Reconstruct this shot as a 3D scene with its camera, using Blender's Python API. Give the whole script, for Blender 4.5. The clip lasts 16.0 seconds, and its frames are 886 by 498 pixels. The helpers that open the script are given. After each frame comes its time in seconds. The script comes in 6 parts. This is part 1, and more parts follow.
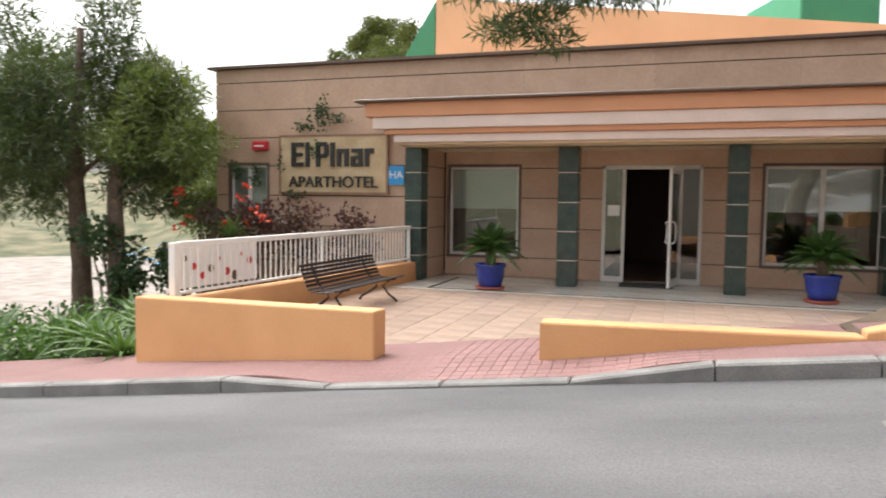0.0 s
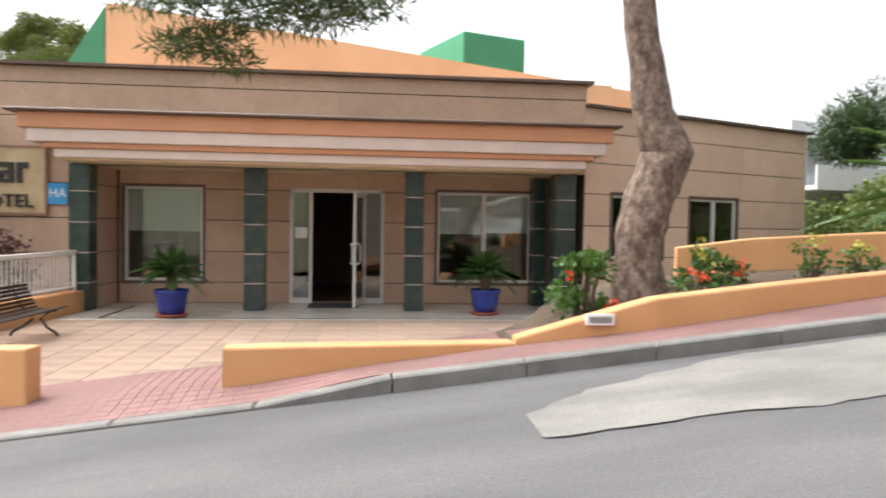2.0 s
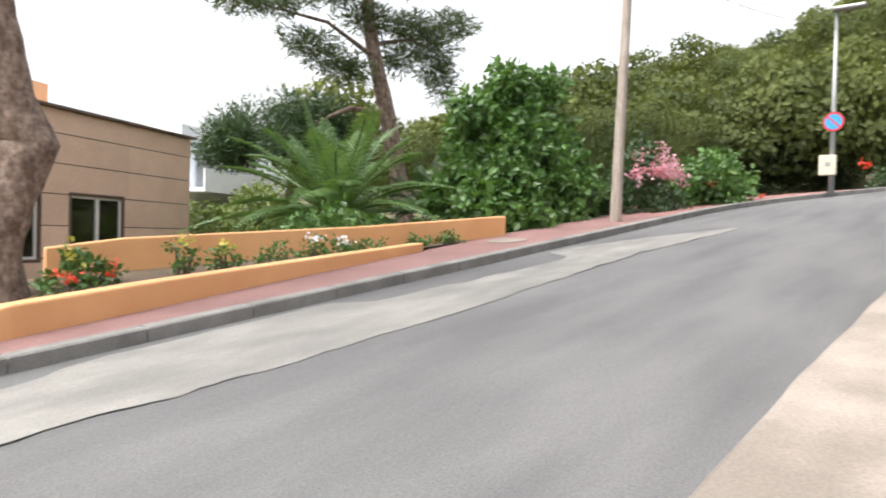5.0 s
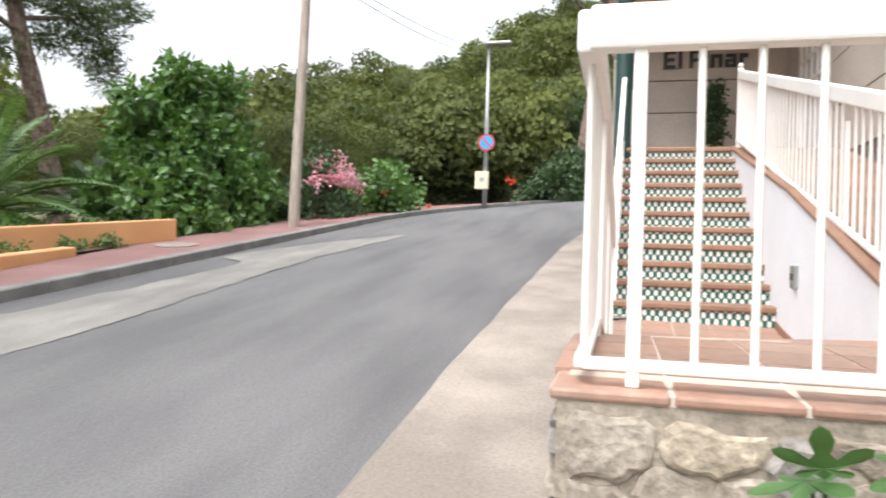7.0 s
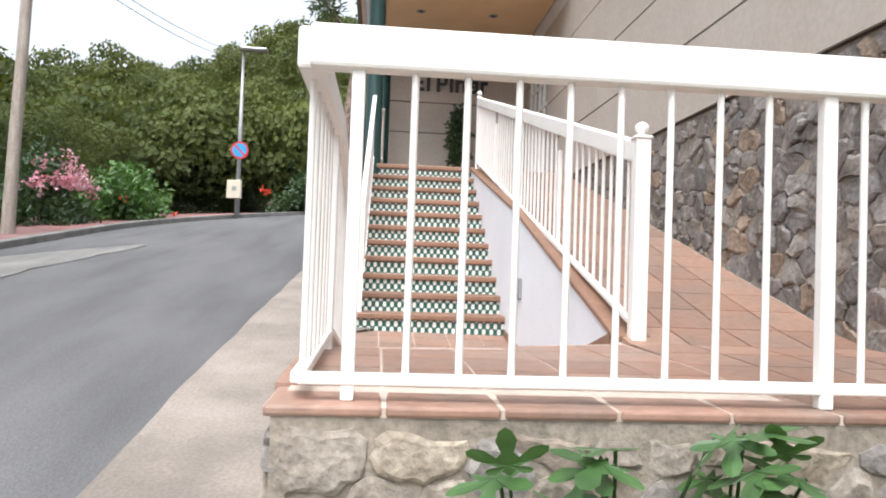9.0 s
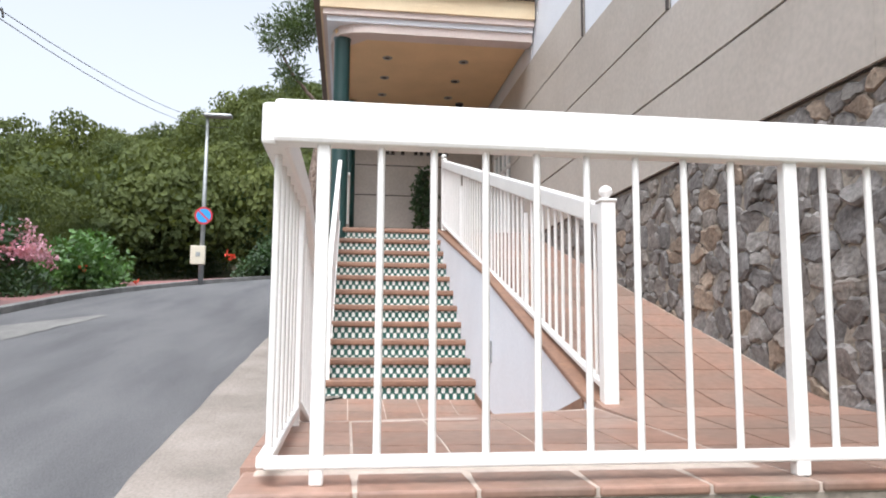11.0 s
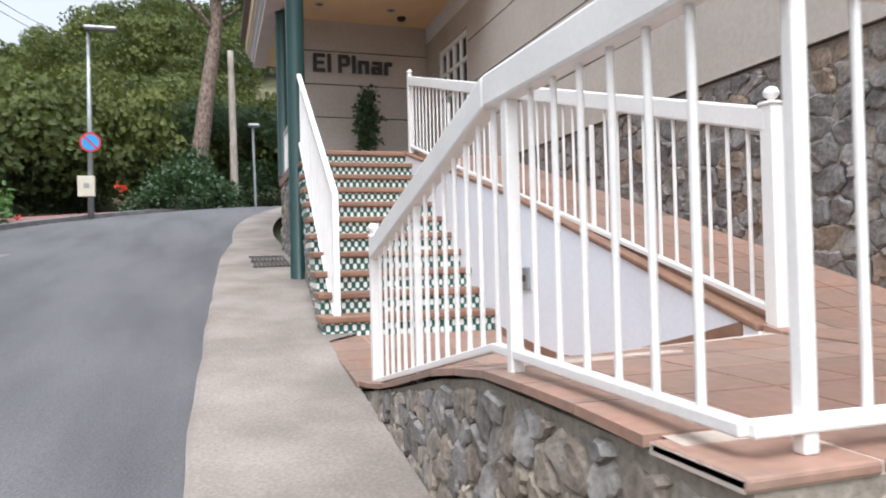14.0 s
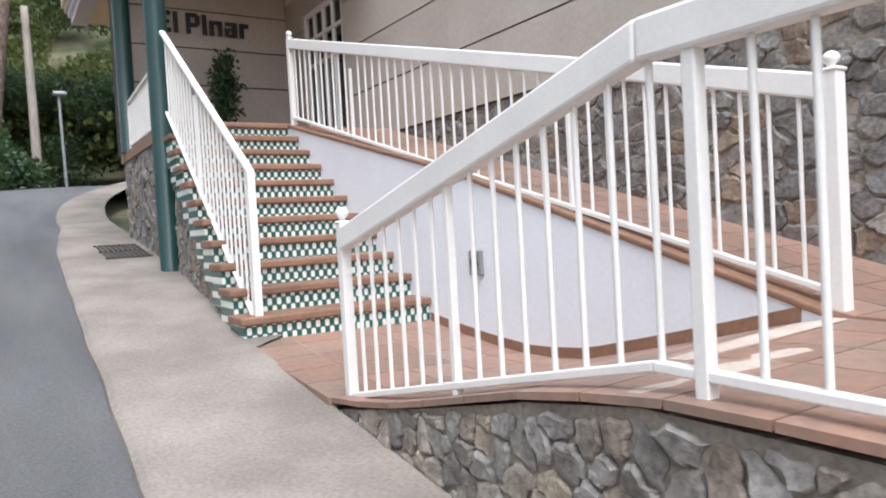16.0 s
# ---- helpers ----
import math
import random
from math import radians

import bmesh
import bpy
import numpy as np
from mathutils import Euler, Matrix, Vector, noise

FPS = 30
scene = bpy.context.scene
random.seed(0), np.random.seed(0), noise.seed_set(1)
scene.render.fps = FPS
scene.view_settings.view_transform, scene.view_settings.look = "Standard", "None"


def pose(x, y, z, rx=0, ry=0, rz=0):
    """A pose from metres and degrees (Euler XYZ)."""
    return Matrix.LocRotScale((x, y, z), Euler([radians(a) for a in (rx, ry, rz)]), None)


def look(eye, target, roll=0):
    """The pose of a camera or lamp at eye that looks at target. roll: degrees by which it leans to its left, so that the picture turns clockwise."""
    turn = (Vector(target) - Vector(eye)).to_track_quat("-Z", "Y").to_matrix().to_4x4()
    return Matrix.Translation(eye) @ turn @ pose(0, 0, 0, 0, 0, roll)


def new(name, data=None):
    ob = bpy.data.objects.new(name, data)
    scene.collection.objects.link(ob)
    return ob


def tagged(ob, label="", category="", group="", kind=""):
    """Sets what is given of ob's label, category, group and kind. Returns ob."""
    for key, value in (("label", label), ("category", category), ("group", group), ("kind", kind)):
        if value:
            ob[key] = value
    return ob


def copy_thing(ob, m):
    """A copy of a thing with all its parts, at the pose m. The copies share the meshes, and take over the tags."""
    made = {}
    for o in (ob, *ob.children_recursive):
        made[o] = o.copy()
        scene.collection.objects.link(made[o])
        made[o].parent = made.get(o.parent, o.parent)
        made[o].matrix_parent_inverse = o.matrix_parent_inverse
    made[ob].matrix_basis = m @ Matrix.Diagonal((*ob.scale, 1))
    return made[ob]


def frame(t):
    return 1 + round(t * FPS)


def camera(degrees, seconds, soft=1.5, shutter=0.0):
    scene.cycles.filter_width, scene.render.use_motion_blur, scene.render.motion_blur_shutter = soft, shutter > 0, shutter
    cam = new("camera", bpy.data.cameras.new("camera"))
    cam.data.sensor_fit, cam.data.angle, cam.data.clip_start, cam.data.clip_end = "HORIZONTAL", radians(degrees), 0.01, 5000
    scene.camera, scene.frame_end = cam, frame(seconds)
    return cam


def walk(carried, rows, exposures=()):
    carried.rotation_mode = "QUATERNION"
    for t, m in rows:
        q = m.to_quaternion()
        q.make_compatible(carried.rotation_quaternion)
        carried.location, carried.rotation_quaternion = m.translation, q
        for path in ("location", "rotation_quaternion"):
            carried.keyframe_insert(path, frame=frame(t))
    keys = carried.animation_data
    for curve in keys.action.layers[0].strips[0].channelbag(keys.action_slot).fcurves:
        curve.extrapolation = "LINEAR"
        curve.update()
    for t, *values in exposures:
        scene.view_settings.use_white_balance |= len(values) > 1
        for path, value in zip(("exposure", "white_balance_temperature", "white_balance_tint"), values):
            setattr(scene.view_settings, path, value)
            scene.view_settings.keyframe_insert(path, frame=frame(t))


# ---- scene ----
cam = camera(63.4, 16.0, soft=1.8, shutter=0.4)
PATH = [
    (0, (-0.256, 0.145, 1.487), (-0.886, 2.038, 1.349), 0.7),
    (0.5, (-0.251, 0.139, 1.489), (-0.699, 2.084, 1.359), 0.3),
    (1, (-0.24, 0.13, 1.489), (-0.454, 2.115, 1.365), 0.4),
    (1.5, (-0.215, 0.126, 1.491), (-0.231, 2.124, 1.397), 0.6),
    (2, (-0.179, 0.122, 1.492), (0.023, 2.111, 1.427), 0.9),
    (2.5, (-0.137, 0.123, 1.491), (0.343, 2.063, 1.419), 1.3),
    (3, (-0.098, 0.123, 1.492), (0.623, 1.987, 1.423), 1.4),
    (3.5, (-0.058, 0.109, 1.495), (0.898, 1.865, 1.426), 1.2),
    (4, (-0.016, 0.082, 1.497), (1.168, 1.693, 1.44), 1.2),
    (4.5, (0.026, 0.052, 1.501), (1.432, 1.472, 1.456), 1.6),
    (4.7, (0.037, 0.041, 1.502), (1.509, 1.394, 1.461), 1.5),
    (7, (0.117, -0.077, 1.493), (2.057, 0.407, 1.497), 1.7),
    (7.5, (0.128, -0.108, 1.495), (2.111, 0.154, 1.505), 1.8),
    (8, (0.117, -0.144, 1.501), (2.116, -0.079, 1.513), 1.9),
    (8.5, (0.109, -0.18, 1.499), (2.107, -0.276, 1.508), 1.7),
    (8.6, (0.114, -0.184, 1.5), (2.11, -0.312, 1.508), 1.9),
    (11, (0.155, -0.181, 1.544), (2.125, -0.443, 1.769), 0.4),
    (11.5, (0.278, -0.123, 1.571), (2.232, -0.335, 1.94), 1.2),
    (12, (0.377, 0.017, 1.557), (2.317, -0.342, 1.887), 1.2),
    (12.5, (0.441, 0.301, 1.524), (2.364, -0.184, 1.786), -1.4),
    (13, (0.586, 0.503, 1.523), (2.54, 0.131, 1.736), -1.6),
    (13.5, (0.774, 0.685, 1.529), (2.735, 0.298, 1.602), -1.7),
    (14, (0.973, 0.942, 1.532), (2.878, 0.335, 1.561), -1.4),
    (14.5, (1.176, 1.131, 1.563), (3.068, 0.482, 1.576), -0.9),
    (15, (1.482, 1.251, 1.584), (3.345, 0.524, 1.576), -2.7),
    (15.5, (1.712, 1.396, 1.596), (3.476, 0.454, 1.584), -3.6),
    (16, (1.931, 1.534, 1.634), (3.625, 0.472, 1.574), -3.2),
]
walk(cam, [(t, look(eye, target, roll)) for t, eye, target, roll in PATH],
     exposures=((0.0, 1.45, 6600, 10), (4.5, 1.6, 6600, 10), (7.5, 1.4, 6400, 10), (11.0, 1.12, 6050, 10), (12.5, 1.08, 6000, 10), (16.0, 1.0, 5950, 10)))

# ---- light ----
world = bpy.data.worlds.new("overcast_sky")
scene.world = world
world.use_nodes = True
wn = world.node_tree
bg = wn.nodes["Background"]
sky = wn.nodes.new("ShaderNodeTexSky")
sky.sky_type = 'NISHITA'
sky.sun_disc = False
sky.sun_elevation = radians(58)
sky.sun_rotation = radians(288)
sky.air_density = 1.2
sky.dust_density = 6.0
sky.ozone_density = 1.0
haze = wn.nodes.new("ShaderNodeHueSaturation")
haze.inputs["Saturation"].default_value = 0.22
wn.links.new(sky.outputs[0], haze.inputs["Color"])
wn.links.new(haze.outputs[0], bg.inputs["Color"])
bg.inputs["Strength"].default_value = 0.15
sun_data = bpy.data.lights.new("sun", 'SUN')
sun_data.energy = 0.5
sun_data.angle = radians(14)
sun_data.color = (1.0, 0.98, 0.95)
sun = new("sun", sun_data)
sun.matrix_world = look((-9, 3, 40), (0, 0, 0))


# ---- materials ----
def material(name, colour, rough=0.7, vary=0.12, scale=3.0, fine=40.0, bump=0.15, metal=0.0, second=None, spec=0.5, island=0.0, each=0.0, stretch=None, detail=4):
    """A surface with stains at one scale and grain at another; second: the stains' own colour."""
    m = bpy.data.materials.new(name)
    m.use_nodes = True
    nt = m.node_tree
    b = nt.nodes["Principled BSDF"]
    b.inputs["Roughness"].default_value = rough
    b.inputs["Metallic"].default_value = metal
    b.inputs["Specular IOR Level"].default_value = spec
    tc = nt.nodes.new("ShaderNodeTexCoord")
    big = nt.nodes.new("ShaderNodeTexNoise")
    big.inputs["Scale"].default_value = scale
    big.inputs["Detail"].default_value = detail
    small = nt.nodes.new("ShaderNodeTexNoise")
    small.inputs["Scale"].default_value = fine
    small.inputs["Detail"].default_value = 3
    if stretch:
        mp = nt.nodes.new("ShaderNodeMapping")
        mp.inputs["Scale"].default_value = stretch
        nt.links.new(tc.outputs["Object"], mp.inputs["Vector"])
        nt.links.new(mp.outputs[0], big.inputs["Vector"])
    else:
        nt.links.new(tc.outputs["Object"], big.inputs["Vector"])
    nt.links.new(tc.outputs["Object"], small.inputs["Vector"])
    c = Vector(colour)
    s = Vector(second) if second else c * (1 - 2 * vary)
    ramp = nt.nodes.new("ShaderNodeValToRGB")
    ramp.color_ramp.elements[0].position, ramp.color_ramp.elements[1].position = 0.35, 0.65
    ramp.color_ramp.elements[0].color, ramp.color_ramp.elements[1].color = (*s, 1), (*c, 1)
    nt.links.new(big.outputs["Fac"], ramp.inputs["Fac"])
    grain = nt.nodes.new("ShaderNodeMapRange")
    grain.inputs["From Min"].default_value, grain.inputs["From Max"].default_value = 0.3, 0.7
    grain.inputs["To Min"].default_value, grain.inputs["To Max"].default_value = 1 - vary, 1 + vary
    nt.links.new(small.outputs["Fac"], grain.inputs["Value"])
    mul = nt.nodes.new("ShaderNodeVectorMath")
    mul.operation = 'SCALE'
    nt.links.new(ramp.outputs["Color"], mul.inputs[0])
    nt.links.new(grain.outputs[0], mul.inputs["Scale"])
    out = mul.outputs[0]
    if island or each:
        src = nt.nodes.new("ShaderNodeNewGeometry").outputs["Random Per Island"] if island else nt.nodes.new("ShaderNodeObjectInfo").outputs["Random"]
        amount = island or each
        r = nt.nodes.new("ShaderNodeMapRange")
        r.inputs["To Min"].default_value, r.inputs["To Max"].default_value = 1 - amount, 1 + amount
        nt.links.new(src, r.inputs["Value"])
        mul2 = nt.nodes.new("ShaderNodeVectorMath")
        mul2.operation = 'SCALE'
        nt.links.new(out, mul2.inputs[0])
        nt.links.new(r.outputs[0], mul2.inputs["Scale"])
        out = mul2.outputs[0]
    nt.links.new(out, b.inputs["Base Color"])
    if bump:
        bp = nt.nodes.new("ShaderNodeBump")
        bp.inputs["Strength"].default_value = bump
        bp.inputs["Distance"].default_value = 0.01
        nt.links.new(small.outputs["Fac"], bp.inputs["Height"])
        nt.links.new(bp.outputs[0], b.inputs["Normal"])
    return m


def leaf_material(name, colour, other, shine=0.45, scale=1.5, island=0.35):
    m = material(name, colour, rough=shine, vary=0.15, scale=scale, fine=12, bump=0, second=other, island=island)
    m.node_tree.nodes["Principled BSDF"].inputs["Subsurface Weight"].default_value = 0.0
    tr = m.node_tree.nodes.new("ShaderNodeBsdfTranslucent")
    mix = m.node_tree.nodes.new("ShaderNodeMixShader")
    mix.inputs[0].default_value = 0.2
    tr.inputs["Color"].default_value = (colour[0] * 1.6, colour[1] * 1.6, colour[2] * 0.8, 1)
    b = m.node_tree.nodes["Principled BSDF"]
    out = m.node_tree.nodes["Material Output"]
    m.node_tree.links.new(b.outputs[0], mix.inputs[1])
    m.node_tree.links.new(tr.outputs[0], mix.inputs[2])
    m.node_tree.links.new(mix.outputs[0], out.inputs["Surface"])
    return m


def glass_material(name, tint=(0.85, 0.9, 0.9)):
    m = bpy.data.materials.new(name)
    m.use_nodes = True
    nt = m.node_tree
    nt.nodes.remove(nt.nodes["Principled BSDF"])
    t = nt.nodes.new("ShaderNodeBsdfTransparent")
    t.inputs[0].default_value = (*tint, 1)
    g = nt.nodes.new("ShaderNodeBsdfGlossy")
    g.inputs["Roughness"].default_value = 0.02
    fr = nt.nodes.new("ShaderNodeFresnel")
    fr.inputs["IOR"].default_value = 1.5
    mix = nt.nodes.new("ShaderNodeMixShader")
    add = nt.nodes.new("ShaderNodeMath")
    add.operation = 'MULTIPLY_ADD'
    add.inputs[1].default_value, add.inputs[2].default_value = 1.6, 0.05
    nt.links.new(fr.outputs[0], add.inputs[0])
    nt.links.new(add.outputs[0], mix.inputs[0])
    nt.links.new(t.outputs[0], mix.inputs[1])
    nt.links.new(g.outputs[0], mix.inputs[2])
    nt.links.new(mix.outputs[0], nt.nodes["Material Output"].inputs["Surface"])
    return m


def tile_material(name):
    """Glazed riser tiles: white spots staggered on dark green."""
    m = bpy.data.materials.new(name)
    m.use_nodes = True
    nt = m.node_tree
    b = nt.nodes["Principled BSDF"]
    b.inputs["Roughness"].default_value = 0.25
    tc = nt.nodes.new("ShaderNodeTexCoord")
    sep = nt.nodes.new("ShaderNodeSeparateXYZ")
    nt.links.new(tc.outputs["Object"], sep.inputs[0])

    def op(kind, a, bb=None):
        n = nt.nodes.new("ShaderNodeMath")
        n.operation = kind
        for i, v in enumerate((a, bb)):
            if v is None:
                continue
            if isinstance(v, (int, float)):
                n.inputs[i].default_value = v
            else:
                nt.links.new(v, n.inputs[i])
        return n.outputs[0]
    cy = op('COSINE', op('MULTIPLY', sep.outputs["Y"], 2 * math.pi / 0.072))
    cz = op('COSINE', op('MULTIPLY', sep.outputs["Z"], 2 * math.pi / 0.11))
    v = op('MULTIPLY', cy, cz)
    ramp = nt.nodes.new("ShaderNodeValToRGB")
    e = ramp.color_ramp.elements
    e[0].position, e[0].color = 0.0, (0.02, 0.09, 0.07, 1)
    e[1].position, e[1].color = 0.62, (0.74, 0.76, 0.72, 1)
    mid = ramp.color_ramp.elements.new(0.5)
    mid.color = (0.05, 0.13, 0.11, 1)
    nt.links.new(op('MULTIPLY_ADD', v, 0.5), ramp.inputs["Fac"])
    ramp.inputs["Fac"].links[0].from_node.inputs[2].default_value = 0.5
    nt.links.new(ramp.outputs[0], b.inputs["Base Color"])
    return m


def stone_material(name, tones, rough=0.85):
    """Rubble: every stone its own tone, with veins, lichen stains and a chipped skin."""
    m = material(name, (0.5, 0.5, 0.5), rough, 0.3, 7, 34, 1.0, second=(0.27, 0.26, 0.25), detail=9)
    nt = m.node_tree
    b = nt.nodes["Principled BSDF"]
    skin = b.inputs["Base Color"].links[0].from_socket
    info = nt.nodes.new("ShaderNodeObjectInfo")
    isle = nt.nodes.new("ShaderNodeNewGeometry")
    add = nt.nodes.new("ShaderNodeMath")
    add.operation = 'ADD'
    nt.links.new(info.outputs["Random"], add.inputs[0])
    nt.links.new(isle.outputs["Random Per Island"], add.inputs[1])
    wrap = nt.nodes.new("ShaderNodeMath")
    wrap.operation = 'FRACT'
    nt.links.new(add.outputs[0], wrap.inputs[0])
    ramp = nt.nodes.new("ShaderNodeValToRGB")
    ramp.color_ramp.interpolation = 'CONSTANT'
    for i, c in enumerate(tones):
        e = ramp.color_ramp.elements[i] if i < 2 else ramp.color_ramp.elements.new(i / len(tones))
        e.position, e.color = i / len(tones), (*[2.3 * v for v in c], 1)
    nt.links.new(wrap.outputs[0], ramp.inputs["Fac"])
    mul = nt.nodes.new("ShaderNodeVectorMath")
    mul.operation = 'MULTIPLY'
    nt.links.new(skin, mul.inputs[0])
    nt.links.new(ramp.outputs["Color"], mul.inputs[1])
    nt.links.new(mul.outputs[0], b.inputs["Base Color"])
    return m


asphalt = material("asphalt", (0.127, 0.126, 0.127), 0.85, 0.2, 1.0, 70, 0.8, second=(0.086, 0.085, 0.088), stretch=(0.35, 1.6, 1), detail=9)
patch_mat = material("concrete_patch", (0.225, 0.218, 0.203), 0.85, 0.16, 1.6, 70, 0.6, second=(0.15, 0.146, 0.138), stretch=(0.6, 1.6, 1), detail=9)
concrete = material("sidewalk_concrete", (0.29, 0.25, 0.218), 0.85, 0.15, 1.4, 50, 0.5, second=(0.18, 0.155, 0.132), detail=9)
kerb_mat = material("kerb_concrete", (0.22, 0.215, 0.205), 0.85, 0.14, 3.0, 60, 0.4, second=(0.15, 0.146, 0.14))
red_tile = material("red_pavement_tile", (0.255, 0.142, 0.132), 0.8, 0.14, 1.2, 50, 0.3, second=(0.205, 0.112, 0.104), each=0.08)
red_joint = material("red_pavement_joint", (0.26, 0.125, 0.115), 0.9, 0.1, 3, 50, 0.3)
orange = material("orange_stucco", (0.66, 0.36, 0.17), 0.85, 0.05, 1.5, 90, 0.3, second=(0.60, 0.315, 0.142), detail=8)
peach = material("peach_stucco", (0.73, 0.49, 0.30), 0.85, 0.05, 1.0, 60, 0.25, second=(0.67, 0.435, 0.26), detail=8)
salmon = material("salmon_render", (0.58, 0.29, 0.165), 0.85, 0.04, 1.5, 60, 0.15)
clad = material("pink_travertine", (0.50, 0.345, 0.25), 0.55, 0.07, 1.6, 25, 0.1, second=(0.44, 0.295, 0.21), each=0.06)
# same stone as clad; the wing's stronger light is put into a paler colour
clad_wing = material("lit_pink_travertine", (0.72, 0.52, 0.395), 0.55, 0.07, 1.6, 25, 0.1, second=(0.65, 0.46, 0.345), each=0.06)
clad2 = material("pale_travertine", (0.47, 0.425, 0.375), 0.55, 0.07, 1.4, 25, 0.1, second=(0.42, 0.375, 0.325), each=0.05)
joint_dark = material("dark_joint", (0.05, 0.04, 0.035), 0.7, 0.1, 5, 40, 0)
brown_trim = material("brown_metal_trim", (0.13, 0.085, 0.065), 0.5, 0.1, 4, 40, 0.05)
moulding = material("pale_moulding", (0.66, 0.55, 0.50), 0.7, 0.05, 2, 40, 0.1)
cream = material("cream_render", (0.74, 0.60, 0.40), 0.75, 0.05, 2, 50, 0.1, second=(0.68, 0.53, 0.34))
soffit_mat = material("ochre_soffit", (0.78, 0.56, 0.32), 0.8, 0.04, 2, 50, 0.1)
white_wall = material("white_plaster", (0.76, 0.785, 0.83), 0.75, 0.03, 1.5, 40, 0.12)
white_metal = material("white_painted_metal", (0.82, 0.80, 0.77), 0.4, 0.03, 4, 60, 0.04)
alu = material("white_aluminium", (0.70, 0.68, 0.66), 0.35, 0.03, 4, 60, 0.0)
green_stone = material("green_marble", (0.020, 0.040, 0.036), 0.24, 0.2, 6, 30, 0.0, second=(0.036, 0.058, 0.052), each=0.2)
green_paint = material("green_painted_steel", (0.012, 0.045, 0.041), 0.32, 0.06, 3, 50, 0.02)
green_wall = material("green_render", (0.065, 0.31, 0.175), 0.8, 0.05, 1.5, 40, 0.1)
marble = material("white_marble_floor", (0.60, 0.57, 0.52), 0.22, 0.06, 2.5, 20, 0.0, second=(0.5, 0.47, 0.43))
terrace_tile = material("beige_marble_tile", (0.44, 0.335, 0.265), 0.28, 0.12, 2.4, 12, 0.0, second=(0.30, 0.21, 0.165), each=0.14, detail=8)
grout = material("grout", (0.40, 0.31, 0.235), 0.9, 0.06, 4, 40, 0.1)
pale_grout = material("pale_grout", (0.56, 0.47, 0.40), 0.9, 0.1, 4, 40, 0.1)
terracotta = material("terracotta_tile", (0.30, 0.172, 0.125), 0.5, 0.14, 2.8, 22, 0.1, second=(0.235, 0.165, 0.13), each=0.17, detail=8)
tread_mat = material("brown_tread_tile", (0.27, 0.15, 0.095), 0.5, 0.12, 5, 30, 0.1, second=(0.21, 0.115, 0.075), each=0.12)
stone_mat = stone_material("rubble_stone", ((0.29, 0.255, 0.215), (0.245, 0.225, 0.205), (0.33, 0.285, 0.225), (0.225, 0.21, 0.20), (0.31, 0.275, 0.235), (0.265, 0.225, 0.185), (0.27, 0.255, 0.24)))
stone_mat2 = stone_material("grey_rubble_stone", ((0.225, 0.205, 0.19), (0.195, 0.182, 0.172), (0.25, 0.225, 0.20), (0.175, 0.166, 0.16), (0.235, 0.22, 0.205), (0.27, 0.21, 0.16), (0.21, 0.197, 0.187)))
mortar = material("mortar", (0.30, 0.262, 0.215), 0.95, 0.2, 5, 40, 0.8, second=(0.22, 0.19, 0.155), detail=8)
soil = material("planter_soil", (0.12, 0.085, 0.055), 0.95, 0.2, 4, 30, 0.8)
earth = material("dry_earth", (0.17, 0.145, 0.085), 0.95, 0.15, 0.6, 8, 0.6, second=(0.05, 0.065, 0.025))
wood_dark = material("dark_stained_wood", (0.028, 0.016, 0.013), 0.5, 0.2, 6, 60, 0.15)
blue_glaze = material("blue_glazed_ceramic", (0.02, 0.045, 0.30), 0.16, 0.1, 4, 30, 0.0, second=(0.015, 0.03, 0.2))
red_clay = material("red_clay", (0.38, 0.10, 0.06), 0.6, 0.1, 5, 40, 0.1)
# dark brown with the gloom of unlit rooms in its colour
interior_mat = material("gloom_brown_interior", (0.12, 0.07, 0.05), 0.7, 0.1, 2, 20, 0)
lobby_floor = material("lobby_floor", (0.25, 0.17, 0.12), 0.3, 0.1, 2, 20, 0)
blind_mat = material("roller_blind", (0.62, 0.62, 0.56), 0.85, 0.03, 3, 80, 0.05)
mat_rubber = material("door_mat_rubber", (0.05, 0.05, 0.05), 0.95, 0.2, 8, 120, 0.6)
bark = material("pine_bark", (0.25, 0.19, 0.155), 0.95, 0.35, 9, 22, 1.0, second=(0.095, 0.062, 0.045), stretch=(1.4, 1.4, 0.8), detail=8)
bark_dark = material("dark_bark", (0.16, 0.115, 0.085), 0.95, 0.2, 5, 30, 1.0, second=(0.09, 0.065, 0.05))
pole_wood = material("weathered_pole_wood", (0.36, 0.315, 0.27), 0.9, 0.2, 6, 60, 0.5, second=(0.25, 0.21, 0.18), stretch=(3, 3, 0.4), detail=8)
steel = material("galvanised_steel", (0.35, 0.36, 0.36), 0.45, 0.08, 5, 50, 0.05, metal=0.6)
black_letter = material("black_letter_metal", (0.015, 0.013, 0.013), 0.35, 0.1, 5, 40, 0.0)
sign_panel = material("stained_cream_panel", (0.56, 0.44, 0.28), 0.6, 0.1, 2, 30, 0.05, second=(0.42, 0.31, 0.18))
blue_sign = material("blue_sign_enamel", (0.03, 0.28, 0.62), 0.35, 0.03, 4, 40, 0)
white_paint = material("white_paint", (0.8, 0.8, 0.8), 0.5, 0.03, 4, 40, 0)
red_plastic = material("red_plastic", (0.55, 0.03, 0.04), 0.35, 0.05, 4, 40, 0)
riser_mat = tile_material("glazed_riser_tile")
glass = glass_material("window_glass")
box_cream = material("cream_plastic_box", (0.62, 0.56, 0.44), 0.5, 0.05, 4, 40, 0.05)
grate_mat = material("dark_iron_grate", (0.06, 0.05, 0.045), 0.6, 0.15, 8, 60, 0.3)
